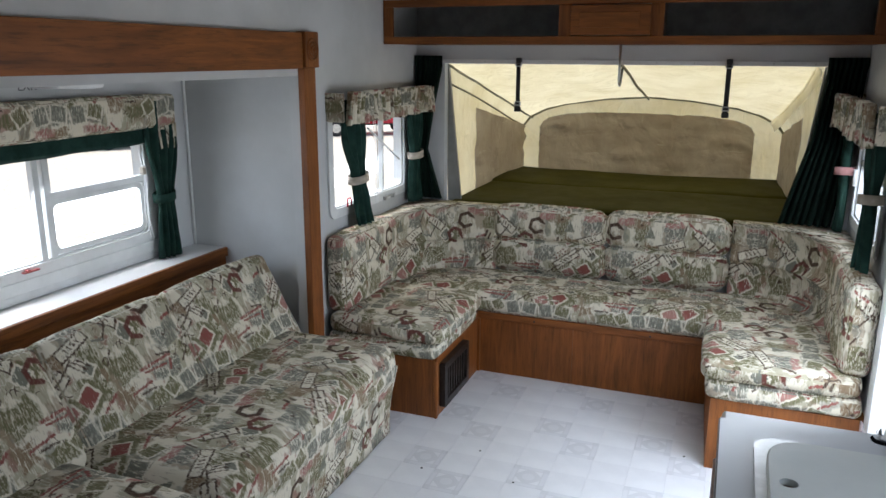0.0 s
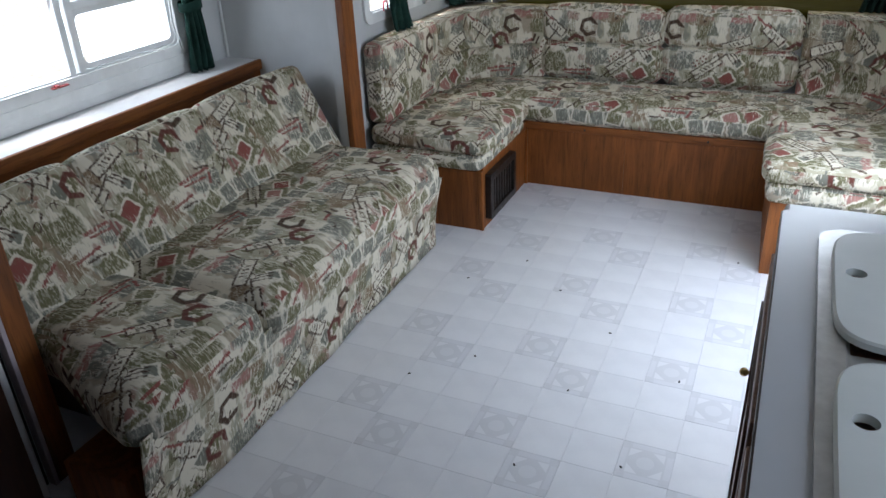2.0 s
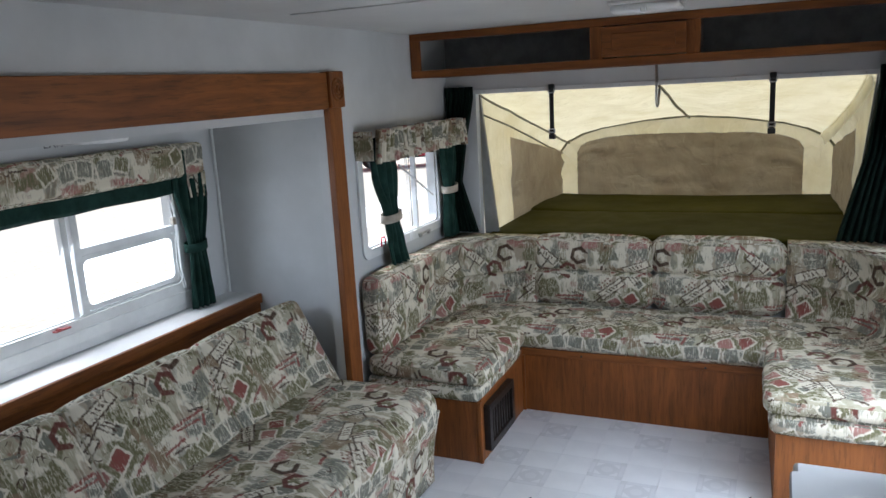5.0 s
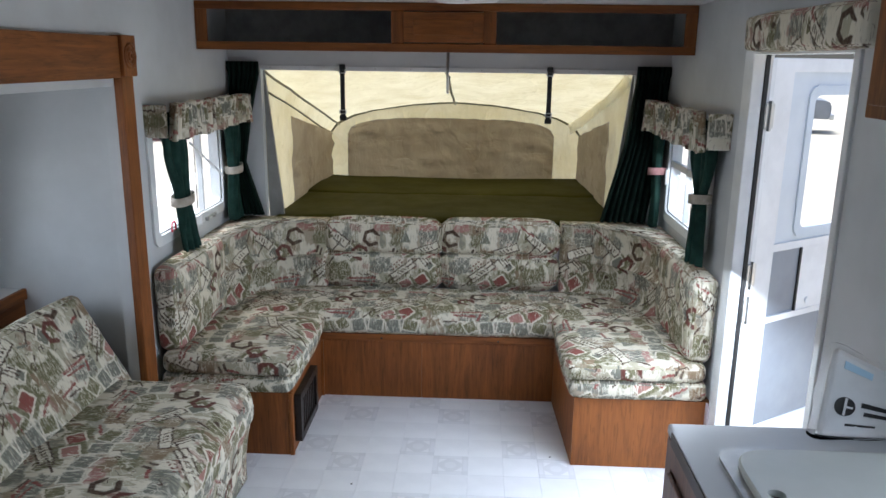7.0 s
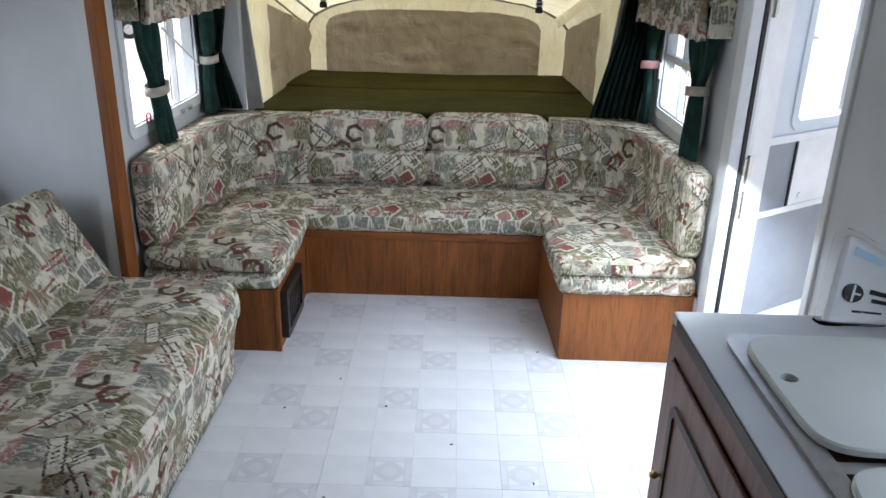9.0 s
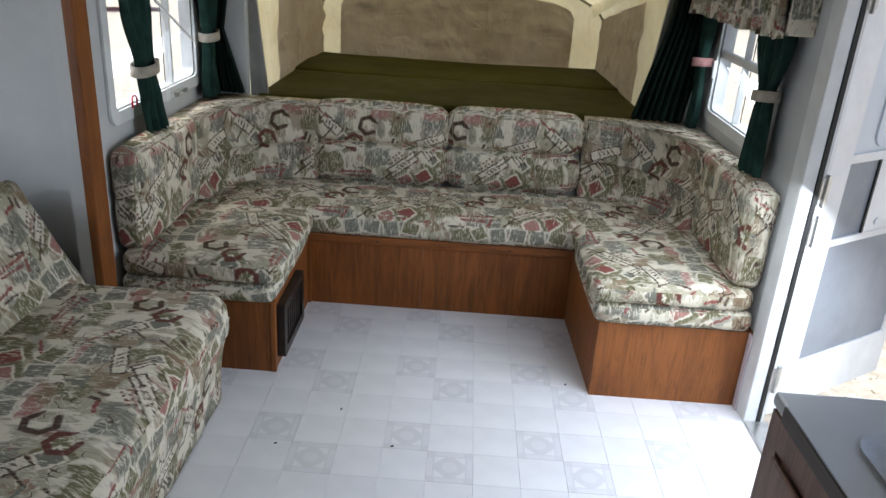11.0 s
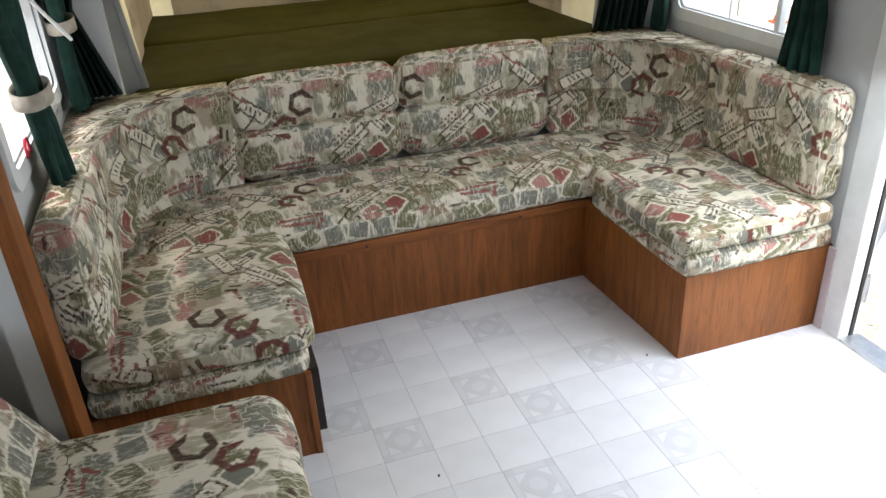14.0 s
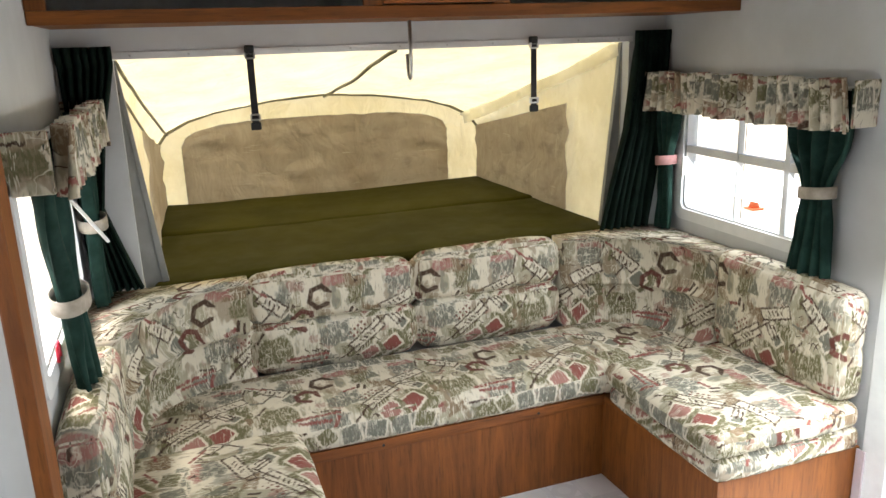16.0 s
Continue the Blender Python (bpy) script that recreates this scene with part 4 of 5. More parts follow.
part("door_panel", boxes((-0.135, 0.145, C0 - 0.040, C0 - 0.0345, 1.775, 1.845), bevel=0.003), OAK_X, cd)
clight = thing("ceiling_light", "small clear-white dome light on the ceiling", "lamp", (0.12, -0.55, 1.92))
part("base_plate", boxes((-0.01, 0.25, -0.64, -0.46, 1.907, 1.919), bevel=0.005), WHITE, clight)
part("lens", cushion(0.0, 0.24, -0.63, -0.47, 1.878, 1.908, 0.014, 0.004, n=6), WHITE, clight, smooth=True)
part("switch", boxes((0.11, 0.13, -0.648, -0.628, 1.872, 1.895), bevel=0.003), WHITE, clight)
slight = thing("ceiling_light", "flat white dome light on the alcove ceiling", "lamp", (-1.7, -1.48, SZ))
part("base_plate", boxes((-1.78, -1.62, -1.66, -1.30, SZ - 0.010, SZ - 0.001), bevel=0.004), WHITE, slight)
part("lens", cushion(-1.77, -1.63, -1.59, -1.37, SZ - 0.035, SZ - 0.009, 0.011, 0.003, n=5), WHITE, slight, smooth=True)

# ---- dinette ----
BX, BY = 0.588, -0.614
lb = thing("dinette_bench", "slide-out arm of the stained oak dinette bench with a vent grille", "bench", (-0.87, -0.3, 0))
part("front_panel", boxes((XL, -BX, BY, BY + 0.016, 0.0, 0.288)), OAK_Z, lb)
part("side_panel", boxes((-BX - 0.016, -BX, BY + 0.016, 0.0, 0.0, 0.288)), OAK_Z, lb)
part("side_rail", boxes((-BX - 0.016, -BX + 0.004, BY + 0.012, -0.002, 0.288, 0.335), bevel=0.002), OAK_Y, lb)
part("corner_strip", boxes((-BX - 0.012, -BX + 0.006, BY - 0.006, BY + 0.010, 0.0, 0.286), bevel=0.003), OAK_Z, lb)
part("top_board", boxes((XL, -BX - 0.017, BY + 0.017, YF, 0.27, 0.286)), OAK_X, lb)
gr = part("vent_grille", ring_panel(bmesh.new(), "x", -BX + 0.001, 0.030, -0.575, -0.235, 0.040, 0.262, 0.034, 0.012), GRILLE, lb, "dark brown metal furnace vent grille")
for k in range(9):
    y = -0.54 + k * 0.035
    part("slat", boxes((-BX + 0.006, -BX + 0.022, y, y + 0.016, 0.07, 0.235), bevel=0.003), GRILLE, gr)
part("vent_back", boxes((-BX + 0.0005, -BX + 0.003, -0.56, -0.24, 0.06, 0.245)), BLACK, gr)
mb = thing("dinette_bench", "middle run of the stained oak dinette bench", "bench", (0, 0.2, 0))
part("front_panel", boxes((-BX, -0.08, 0.0, 0.016, 0.0, 0.30)), OAK_Z, mb)
part("front_panel", boxes((-0.079, BX, 0.0005, 0.016, 0.0, 0.30)), OAK_Z, mb)
part("top_rail", boxes((-BX, BX, -0.012, 0.014, 0.300, 0.338), bevel=0.003), OAK_X, mb)
part("corner_batten", boxes((-BX + 0.001, -BX + 0.014, -0.012, -0.001, 0.0, 0.298)), OAK_Z, mb)
part("top_board", boxes((-BX, BX, 0.017, YF, 0.30, 0.318)), OAK_X, mb)
for x in (-0.28, 0.30):
    bm = bmesh.new()
    rod(bm, (x, -0.0145, 0.318), (x, -0.010, 0.318), 0.005, 8)
    part("screw", bm, BLACK, mb)
def splayed(bm):
    """The door-side bench stands a little out of square."""
    for v in bm.verts:
        if v.co.x < BX + 0.05:
            v.co.x += -0.012 + 0.026 * v.co.y / BY
    return bm


rb = thing("dinette_bench", "door-side arm of the oak dinette bench beside the door", "bench", (0.87, -0.3, 0))
part("front_panel", splayed(boxes((BX, XR, BY, BY + 0.016, 0.0, 0.31))), OAK_Z, rb)
part("side_panel", splayed(boxes((BX, BX + 0.016, BY + 0.016, 0.0, 0.0, 0.31))), OAK_Z, rb)
part("side_rail", splayed(boxes((BX - 0.004, BX + 0.016, BY + 0.004, -0.002, 0.31, 0.335), bevel=0.002)), OAK_Y, rb)
part("top_board", boxes((BX + 0.017, XR, BY + 0.017, YF, 0.29, 0.308)), OAK_X, rb)

G = "dinette cushions"


def soft(name, label, bm, print_at=None, seat=None):
    """print_at: shift of the cloth print; seat: way up, front edge and print height for a seat whose print runs over the edge."""
    if print_at:
        uv_box(bm, shift=print_at)
    if seat:
        uv_seat(bm, *seat)
    ob = solid(name, bm, CLOTH, True)
    return tagged(ob, label, "cushion", G)


soft("seat_cushion", "long printed seat cushion of the dinette's middle run", cushion(-1.13, 1.13, -0.022, 0.44, 0.338, 0.452, 0.04, 0.012, n=14, seed=1), seat=("y", -0.022, 0.69, 0.118))
soft("seat_cushion", "printed seat cushion on the bench arm by the door", cushion(BX - 0.03, 1.13, BY - 0.025, -0.024, 0.392, 0.478, 0.035, 0.010, n=10, seed=2), seat=("+x", BX - 0.03, 0.0, 0.10))
soft("base_pad", "thin printed pad under the seat cushion", cushion(BX - 0.012, 1.14, BY - 0.022, -0.024, 0.312, 0.394, 0.03, 0.006, n=8, seed=3), print_at=(0.2, 0.2))
soft("seat_cushion", "printed seat cushion on the bench arm by the slide-out", cushion(-1.13, -BX + 0.03, BY - 0.025, -0.024, 0.365, 0.458, 0.035, 0.010, n=10, seed=4), seat=("-x", BX - 0.03, 0.15, 0.12))
soft("base_pad", "thin printed pad under the seat cushion", cushion(-1.14, -BX + 0.006, BY - 0.022, -0.024, 0.290, 0.367, 0.03, 0.006, n=8, seed=5), print_at=(0.3, 0.2))
SEAM = 0.635
soft("back_cushion", "printed back cushion with a stitched seam across", cushion(-0.645, -0.010, 0.425, 0.525, 0.448, 0.820, 0.046, 0.018, (2, SEAM, 0.040), seed=6), print_at=(0.645, -0.348))
soft("back_cushion", "printed back cushion with a stitched seam across", cushion(-0.006, 0.618, 0.425, 0.525, 0.450, 0.828, 0.046, 0.018, (2, SEAM + 0.005, 0.040), seed=7), print_at=(0.216, -0.350))
soft("back_cushion", "printed upright back cushion with a rounded end by the door", cushion(1.045, 1.155, BY + 0.01, -0.002, 0.470, 0.835, 0.035, 0.012, (2, 0.655, 0.010), seed=8), print_at=(0.22, -0.37))
soft("back_cushion", "printed upright back cushion beside the slide-out post", cushion(-1.155, -1.045, BY + 0.01, -0.002, 0.455, 0.820, 0.035, 0.012, (2, 0.64, 0.012), seed=9), print_at=(0.40, -0.35))


def corner_back(s, z0, z1, label):
    """A back cushion that bends round the corner of the dinette."""
    bm = bmesh.new()
    layer = bm.loops.layers.uv.verify()
    R, cx, cy, th, zs = 0.415, 0.632, 0.012, 0.095, SEAM
    prof = []
    zz = sorted([z0 + 0.0, z0 + 0.012, z0 + 0.03] + [z0 + 0.03 + (z1 - z0 - 0.06) * k / 8 for k in range(1, 8)] + [zs - 0.03, zs - 0.015, zs - 0.006, zs, zs + 0.006, zs + 0.015, zs + 0.03] + [z1 - 0.03, z1 - 0.012, z1])
    for z in zz:
        u = (z - (z0 + z1) / 2) / ((z1 - z0) / 2)
        edge = 0.035 * max(0.0, (abs(u) - 0.84) / 0.16) ** 2
        g = math.exp(-abs(z - zs) / 0.018) * 0.040
        prof.append((edge - 0.012 * (1 - u ** 4) + g, z))
    loop = [(-d, z) for d, z in prof] + [(th, z1 - 0.006), (th, z0 + 0.006)]
    rings, dist = [], 0.0
    m = 26
    for k in range(m + 1):
        q = k / m * math.pi / 2
        pull = 0.022 * (max(0, abs(2 * k / m - 1) - 0.88) / 0.12) ** 2
        row = []
        for d, z in loop:
            rr = R + d - (pull if d < th - 0.01 else 0) * -1
            x, y = cx + rr * math.sin(q), cy + rr * math.cos(q)
            if d >= th - 0.01:
                x, y = min(cx + (R + th) * 1.35 * math.sin(q), 1.155), min(cy + (R + th) * 1.35 * math.cos(q), 0.526)
            row.append(bm.verts.new((s * x, y, z)))
        rings.append(row)
    n = len(loop)
    for k in range(m):
        for i in range(n):
            f = bm.faces.new((rings[k][i], rings[k][(i + 1) % n], rings[k + 1][(i + 1) % n], rings[k + 1][i]))
            for l in f.loops:
                c = l.vert.co
                ang = math.atan2(s * c.x - cx, c.y - cy)
                l[layer].uv = (s * (cx + ang * R) + (0.45 if s > 0 else 0.43), c.z - 0.35 if i < n - 3 else c.y + c.x * s)
    bm.faces.new(rings[0])
    bm.faces.new(rings[-1])
    bmesh.ops.recalc_face_normals(bm, faces=bm.faces)
    soft("corner_back_cushion", label, bm)


corner_back(1, 0.452, 0.828, "printed corner back cushion curving round to the door side")
corner_back(-1, 0.448, 0.820, "printed corner back cushion curving round to the slide-out side")

# ---- alcove sofa ----
shelf = thing("alcove_shelf", "white-topped ledge with an oak front edge behind the sofa", "shelf", (-1.73, -1.58, 0.74))
part("shelf_top", boxes((SX, -1.648, SY0, SY1, 0.725, 0.748)), plain("white_laminate", (0.62, 0.62, 0.61), (0.70, 0.70, 0.69), 0.4, scale=3), shelf)
part("oak_edge", boxes((-1.648, -1.63, SY0, SY1, 0.705, 0.750), bevel=0.003), OAK_Y, shelf)
part("riser", boxes((-1.66, -1.645, SY0, SY1, 0.0, 0.725)), OAK_Y, shelf)

sofa = thing("sofa", "low printed sofa with three back cushions in the slide-out", "sofa", (-1.1, -1.65, 0))
S0, S1 = -2.445, -0.815
cut = [S0, -2.03, -1.445, -0.785]
part("plinth", boxes((-1.62, -0.80, S0 + 0.16, S1 - 0.02, 0.0, 0.27)), DARK_WOOD, sofa)
for k, (a, b) in enumerate(((S0, -2.075), (-2.075, S1 - 0.02))):
    bm = cushion(-1.34, -0.668, a + 0.002, b - 0.002, 0.27, 0.447, 0.065, 0.012, n=12, seed=20 + k)
    for v in bm.verts:
        if k == 0 and v.co.y < -2.2:
            v.co.y -= 0.155 * min(1.0, max(0.0, (v.co.x + 1.12) / 0.40)) * (-2.2 - v.co.y) / 0.245
        if v.co.x > -0.75:
            v.co.x += 0.012 * noise.noise((v.co.y * 6, v.co.z * 9, 4))
    uv_seat(bm, "-x", 0.668, (0.528 - (-2.515), 0.528 - (-1.999))[k], 0.175)
    part("seat_cushion", bm, CLOTH, sofa, smooth=True)
lean = Matrix.Translation((-1.165, 0, 0.40)) @ Matrix.Rotation(radians(-28), 4, "Y") @ Matrix.Translation((1.20, 0, -0.40))
for k, (a, b) in enumerate(zip(cut, cut[1:])):
    bm = cushion(-1.335, -1.205, a + 0.001, b - 0.001, 0.36, 0.825, 0.032, 0.012, n=9, seed=30 + k)
    uv_box(bm, shift=(0.45 - a, -0.45))
    bmesh.ops.transform(bm, matrix=lean, verts=bm.verts)
    part("back_cushion", bm, CLOTH, sofa, smooth=True)
bm = bmesh.new()
layer = bm.loops.layers.uv.verify()
g = []
for r in range(9):
    z = 0.005 + 0.33 * r / 8
    row = []
    for i in range(81):
        y = S0 - 0.145 + (S1 - S0 + 0.13) * i / 80
        row.append(bm.verts.new((-0.732 + 0.048 * (r / 8) ** 1.5 + 0.012 * noise.noise((y * 5, z * 3, 0.3)) * (1.3 - r / 8), y, z)))
    row.append(bm.verts.new((row[-1].co.x - 0.35, S1 - 0.004, z)))
    g.append(row)
for a, b in zip(g, g[1:]):
    for i in range(81):
        f = bm.faces.new((a[i], a[i + 1], b[i + 1], b[i]))
        for l in f.loops:
            l[layer].uv = (l.vert.co.y - (l.vert.co.x + 0.7 if i == 80 else 0), l.vert.co.z + 0.2)
ob = part("skirt", bm, CLOTH, sofa, "printed cloth skirt down to the floor", smooth=True)
ob.modifiers.new("thickness", "SOLIDIFY").thickness = 0.004
part("foot_block", boxes((-1.02, -0.80, S0 - 0.13, S0 + 0.05, 0.0, 0.15), bevel=0.004), OAK_Z, sofa)

# ---- dark cabinet beside the slide-out ----
ward = thing("wardrobe", "dark wood wardrobe beside the slide-out casing", "wardrobe", (-1.0, -3.0, 0))
part("body", boxes((XL, -1.05, -3.6, -2.636, 0.0, 1.919), bevel=0.003), DARK_WOOD, ward)
for z in (1.02, 0.90):
    part("latch", boxes((-1.05, -1.03, -2.76, -2.67, z, z + 0.06), bevel=0.006), BLACK, ward, "black plastic latch")
structure("trim_recess", boxes((XL + 0.0005, XL + 0.004, -2.635, -2.552, 0.0, 1.919)), BLACK, "narrow black recess between casing and wardrobe", "trim")
structure("trim_casing_edge", boxes((XL + 0.0045, -1.127, -2.550, -2.536, 0.0, 1.59), bevel=0.002), SKIRT_TRIM, "thin pale edge strip on the casing", "trim")
pole = thing("white_pole", "white vertical tube between casing and wardrobe", "tube", (-1.13, -2.595, 0))
bm = bmesh.new()
rod(bm, (-1.125, -2.595, 0), (-1.125, -2.595, 1.919), 0.016, 12)
part("tube", bm, WHITE, pole, smooth=True)

# ---- kitchen counter ----
KX, KY = 0.622, -2.01
kit = thing("kitchen_cabinet", "brown wood kitchen base cabinet with framed doors", "cabinet", (0.9, -3, 0))
BROWN = oak("brown_wood", 2, (0.13, 0.055, 0.03), (0.24, 0.115, 0.065), 0.45)
part("body", boxes((KX + 0.019, XR, -4.6, KY + 0.046, 0.06, 0.845)), BROWN, kit)
part("kick_board", boxes((KX + 0.08, XR, -4.6, KY + 0.03, 0.0, 0.06)), DARK_WOOD, kit)
part("front_frame", boxes((KX + 0.004, KX + 0.019, -4.6, KY + 0.048, 0.79, 0.846), (KX + 0.004, KX + 0.019, KY + 0.004, KY + 0.048, 0.06, 0.79), (KX + 0.004, KX + 0.019, -4.6, KY + 0.004, 0.06, 0.12)), BROWN, kit)
for a, b in ((-2.58, -2.012), (-3.20, -2.632)):
    d = part("door", boxes((KX - 0.006, KX + 0.0035, a, b, 0.13, 0.785), bevel=0.003), BROWN, kit)
    part("door_panel", ring_panel(bmesh.new(), "x", KX - 0.006, -0.005, a + 0.06, b - 0.06, 0.19, 0.715, 0.02, 0.03), oak("dark_moulding", 2, (0.04, 0.014, 0.007), (0.09, 0.035, 0.016)), d)
    bm = bmesh.new()
    rod(bm, (KX - 0.005, b - 0.045, 0.51), (KX - 0.018, b - 0.045, 0.51), 0.004, 10)
    made = bmesh.ops.create_uvsphere(bm, u_segments=12, v_segments=8, radius=0.010)["verts"]
    bmesh.ops.translate(bm, vec=(KX - 0.021, b - 0.045, 0.51), verts=made)
    part("knob", bm, BRASS, d, "brass knob", smooth=True)
top = thing("countertop", "grey laminate kitchen countertop with a dark edge", "countertop", (0.9, -3, 0.85))
part("slab", panel(bmesh.new(), "z", 0.85, 0.033, KX, XR, -4.6, KY, [(0.73, 1.10, -2.86, -2.12)]), LAMINATE, top)
part("edge_band", boxes((KX - 0.003, KX, -4.6, KY, 0.852, 0.880)), oak("dark_edge", 1, (0.05, 0.03, 0.02), (0.10, 0.07, 0.05)), top)
flap = thing("counter_flap", "narrow grey laminate flap at the counter's end", "countertop", (0.9, -1.96, 0.85))
part("leaf", boxes((KX + 0.004, 0.97, KY + 0.003, KY + 0.062, 0.847, 0.874), bevel=0.008), LAMINATE, flap)
sink = thing("sink", "double stainless sink with two pale plastic covers", "sink", (0.91, -2.48, 0.86))
bm = ring_panel(bmesh.new(), "z", 0.883, 0.007, 0.687, 1.125, -2.95, -2.085, 0.038, 0.05)
part("rim", bm, METAL, sink, "polished steel rim")
bm = boxes((0.728, 1.102, -2.862, -2.118, 0.70, 0.706), (0.728, 0.732, -2.862, -2.118, 0.706, 0.884), (1.098, 1.102, -2.862, -2.118, 0.706, 0.884), (0.732, 1.098, -2.862, -2.858, 0.706, 0.884), (0.732, 1.098, -2.122, -2.118, 0.706, 0.884), (0.732, 1.098, -2.535, -2.505, 0.706, 0.884))
part("basin", bm, METAL, sink)


def sink_cover(y0, y1, hole_y):
    """A lid with large rounded corners and a finger hole through it."""
    c = thing("sink_cover", "pale cream plastic sink cover with a finger hole", "lid", (0.91, (y0 + y1) / 2, 0.89), group="sink covers")
    bm = bmesh.new()
    n, hx, hr = 48, 0.742, 0.016
    cx, cy, a, b, r = 0.905, (y0 + y1) / 2, 0.198, (y1 - y0) / 2, 0.09
    outer, inner = [], []
    for k in range(n):
        q = k / n * math.tau
        ex = 2 / 6.0
        outer.append((cx + a * math.copysign(abs(math.cos(q)) ** ex, math.cos(q)), cy + b * math.copysign(abs(math.sin(q)) ** ex, math.sin(q))))
        inner.append((hx + hr * math.cos(q), hole_y + hr * math.sin(q)))
    rows = [[bm.verts.new((x, y, z)) for x, y in ps] for ps, z in ((outer, 0.892), (outer, 0.902), ([(cx + (x - cx) * 0.985, cy + (y - cy) * 0.985) for x, y in outer], 0.906), (inner, 0.906), (inner, 0.892))]
    for a_, b_ in zip(rows, rows[1:] + rows[:1]):
        for k in range(n):
            bm.faces.new((a_[k], a_[(k + 1) % n], b_[(k + 1) % n], b_[k]))
    part("plate", bm, PORCELAIN, c)


sink_cover(-2.505, -2.115, -2.288)
sink_cover(-2.93, -2.54, -2.684)

upper = thing("upper_cabinet", "oak upper cabinet over the kitchen counter", "cabinet", (1.0, -3, 1.55))
part("body", boxes((0.90, XR, -4.4, -2.08, 1.575, 1.919), bevel=0.003), OAK_Z, upper)
part("door", boxes((0.882, 0.8995, -2.75, -2.12, 1.60, 1.89), bevel=0.004), OAK_Z, upper)

bag = thing("manual_bag", "clear plastic bag holding a white owner's packet", "bag", (1.02, -1.995, 0.885))
m1 = plain("packet_white", (0.60, 0.60, 0.59), (0.72, 0.72, 0.71), 0.35, scale=5)
lean_bag = Matrix.Translation((0.948, -1.995, 0.886)) @ Matrix.Rotation(radians(-12), 4, "X") @ Matrix.Scale(0.86, 4)


def bag_part(name, bm, mat, label="", smooth=False):
    for v in bm.verts:
        v.co.x, v.co.z = v.co.x + 0.16 * v.co.z, v.co.z * max(0.4, 1 - 2.4 * max(0.0, v.co.x))
    bmesh.ops.transform(bm, matrix=lean_bag, verts=bm.verts)
    for v in bm.verts:
        v.co.z = max(v.co.z, 0.8865)
        v.co.x = min(v.co.x, XR - 0.003)
    return part(name, bm, mat, bag, label, smooth)


bag_part("packet", cushion(-0.01, 0.26, -0.012, 0.012, -0.08, 0.215, 0.011, 0.004, n=7), m1, "", True)
bm = bmesh.new()
rod(bm, (0.036, -0.0165, 0.078), (0.036, -0.0155, 0.078), 0.026, 28)
bag_part("round_mark", bm, BLACK, "dark round printed mark")
bag_part("mark_stroke", boxes((0.033, 0.039, -0.018, -0.0168, 0.054, 0.102), (0.039, 0.055, -0.018, -0.0168, 0.075, 0.081)), m1)
bag_part("printed_line", boxes((0.075, 0.19, -0.0172, -0.0162, 0.085, 0.100)), BLACK)
bag_part("printed_line", boxes((0.085, 0.19, -0.0172, -0.0162, 0.060, 0.073)), BLACK)
bag_part("printed_line", boxes((0.045, 0.12, -0.0172, -0.0162, 0.025, 0.032)), BLACK)
bag_part("blue_label", boxes((0.015, 0.085, -0.0168, -0.0155, 0.175, 0.195)), plain("pale_blue", (0.35, 0.52, 0.65), (0.42, 0.60, 0.72), 0.5), "pale blue label")
FILM = see_through("clear_film", (0.98, 0.98, 0.98))
FILM.node_tree.nodes["Principled BSDF"].inputs["Roughness"].default_value = 0.12
bm = cushion(-0.03, 0.275, -0.024, 0.02, -0.08, 0.228, 0.018, 0.006, n=10)
for v in bm.verts:
    v.co += v.normal * 0.008 * noise.noise(v.co * 26)
g = bag_part("film", bm, FILM, "crinkled clear plastic film", True)
g.visible_shadow = False

# ---- doorway ----
jamb = at_zero("door_frame", "white metal entry door frame with a threshold", "door frame")
part("jamb", boxes((XR - 0.012, XR + 0.032, -0.725, -0.632, 0.0, 1.71), bevel=0.004), ALU, jamb)
part("jamb", boxes((XR - 0.010, XR + 0.07, -1.50, -1.465, 0.0, 1.71), bevel=0.004), ALU, jamb)
part("lintel", boxes((XR - 0.010, XR + 0.07, -1.50, -0.632, 1.70, 1.735), bevel=0.004), ALU, jamb)
part("threshold", boxes((XR - 0.01, XR + 0.075, -1.47, -0.725, -0.015, 0.010), bevel=0.003), METAL, jamb, "grey metal threshold strip")
part("weather_strip", boxes((XR + 0.033, XR + 0.047, -0.7285, -0.7205, 0.0, 1.70)), BLACK, jamb, "black rubber door seal")
part("hinge_post", boxes((XR + 0.036, XR + 0.062, -0.72, -0.632, 0.0, 1.71), bevel=0.003), ALU, jamb)
part("side_trim", boxes((XR - 0.02, XR - 0.0125, -0.650, -0.618, 0.0, 0.31), bevel=0.002), SKIRT_TRIM, jamb)

HINGE = Vector((XR + 0.062, -0.70, 0))
swing = Matrix.Translation(HINGE) @ Matrix.Rotation(radians(34), 4, "Z")
dr = thing("screen_door", "white metal entry door swung open, with a window and grey panels", "door", HINGE)
DW = 0.74


def door_part(name, bm, mat, parent=None, label=""):
    bmesh.ops.transform(bm, matrix=swing, verts=bm.verts)
    return part(name, bm, mat, parent or dr, label)


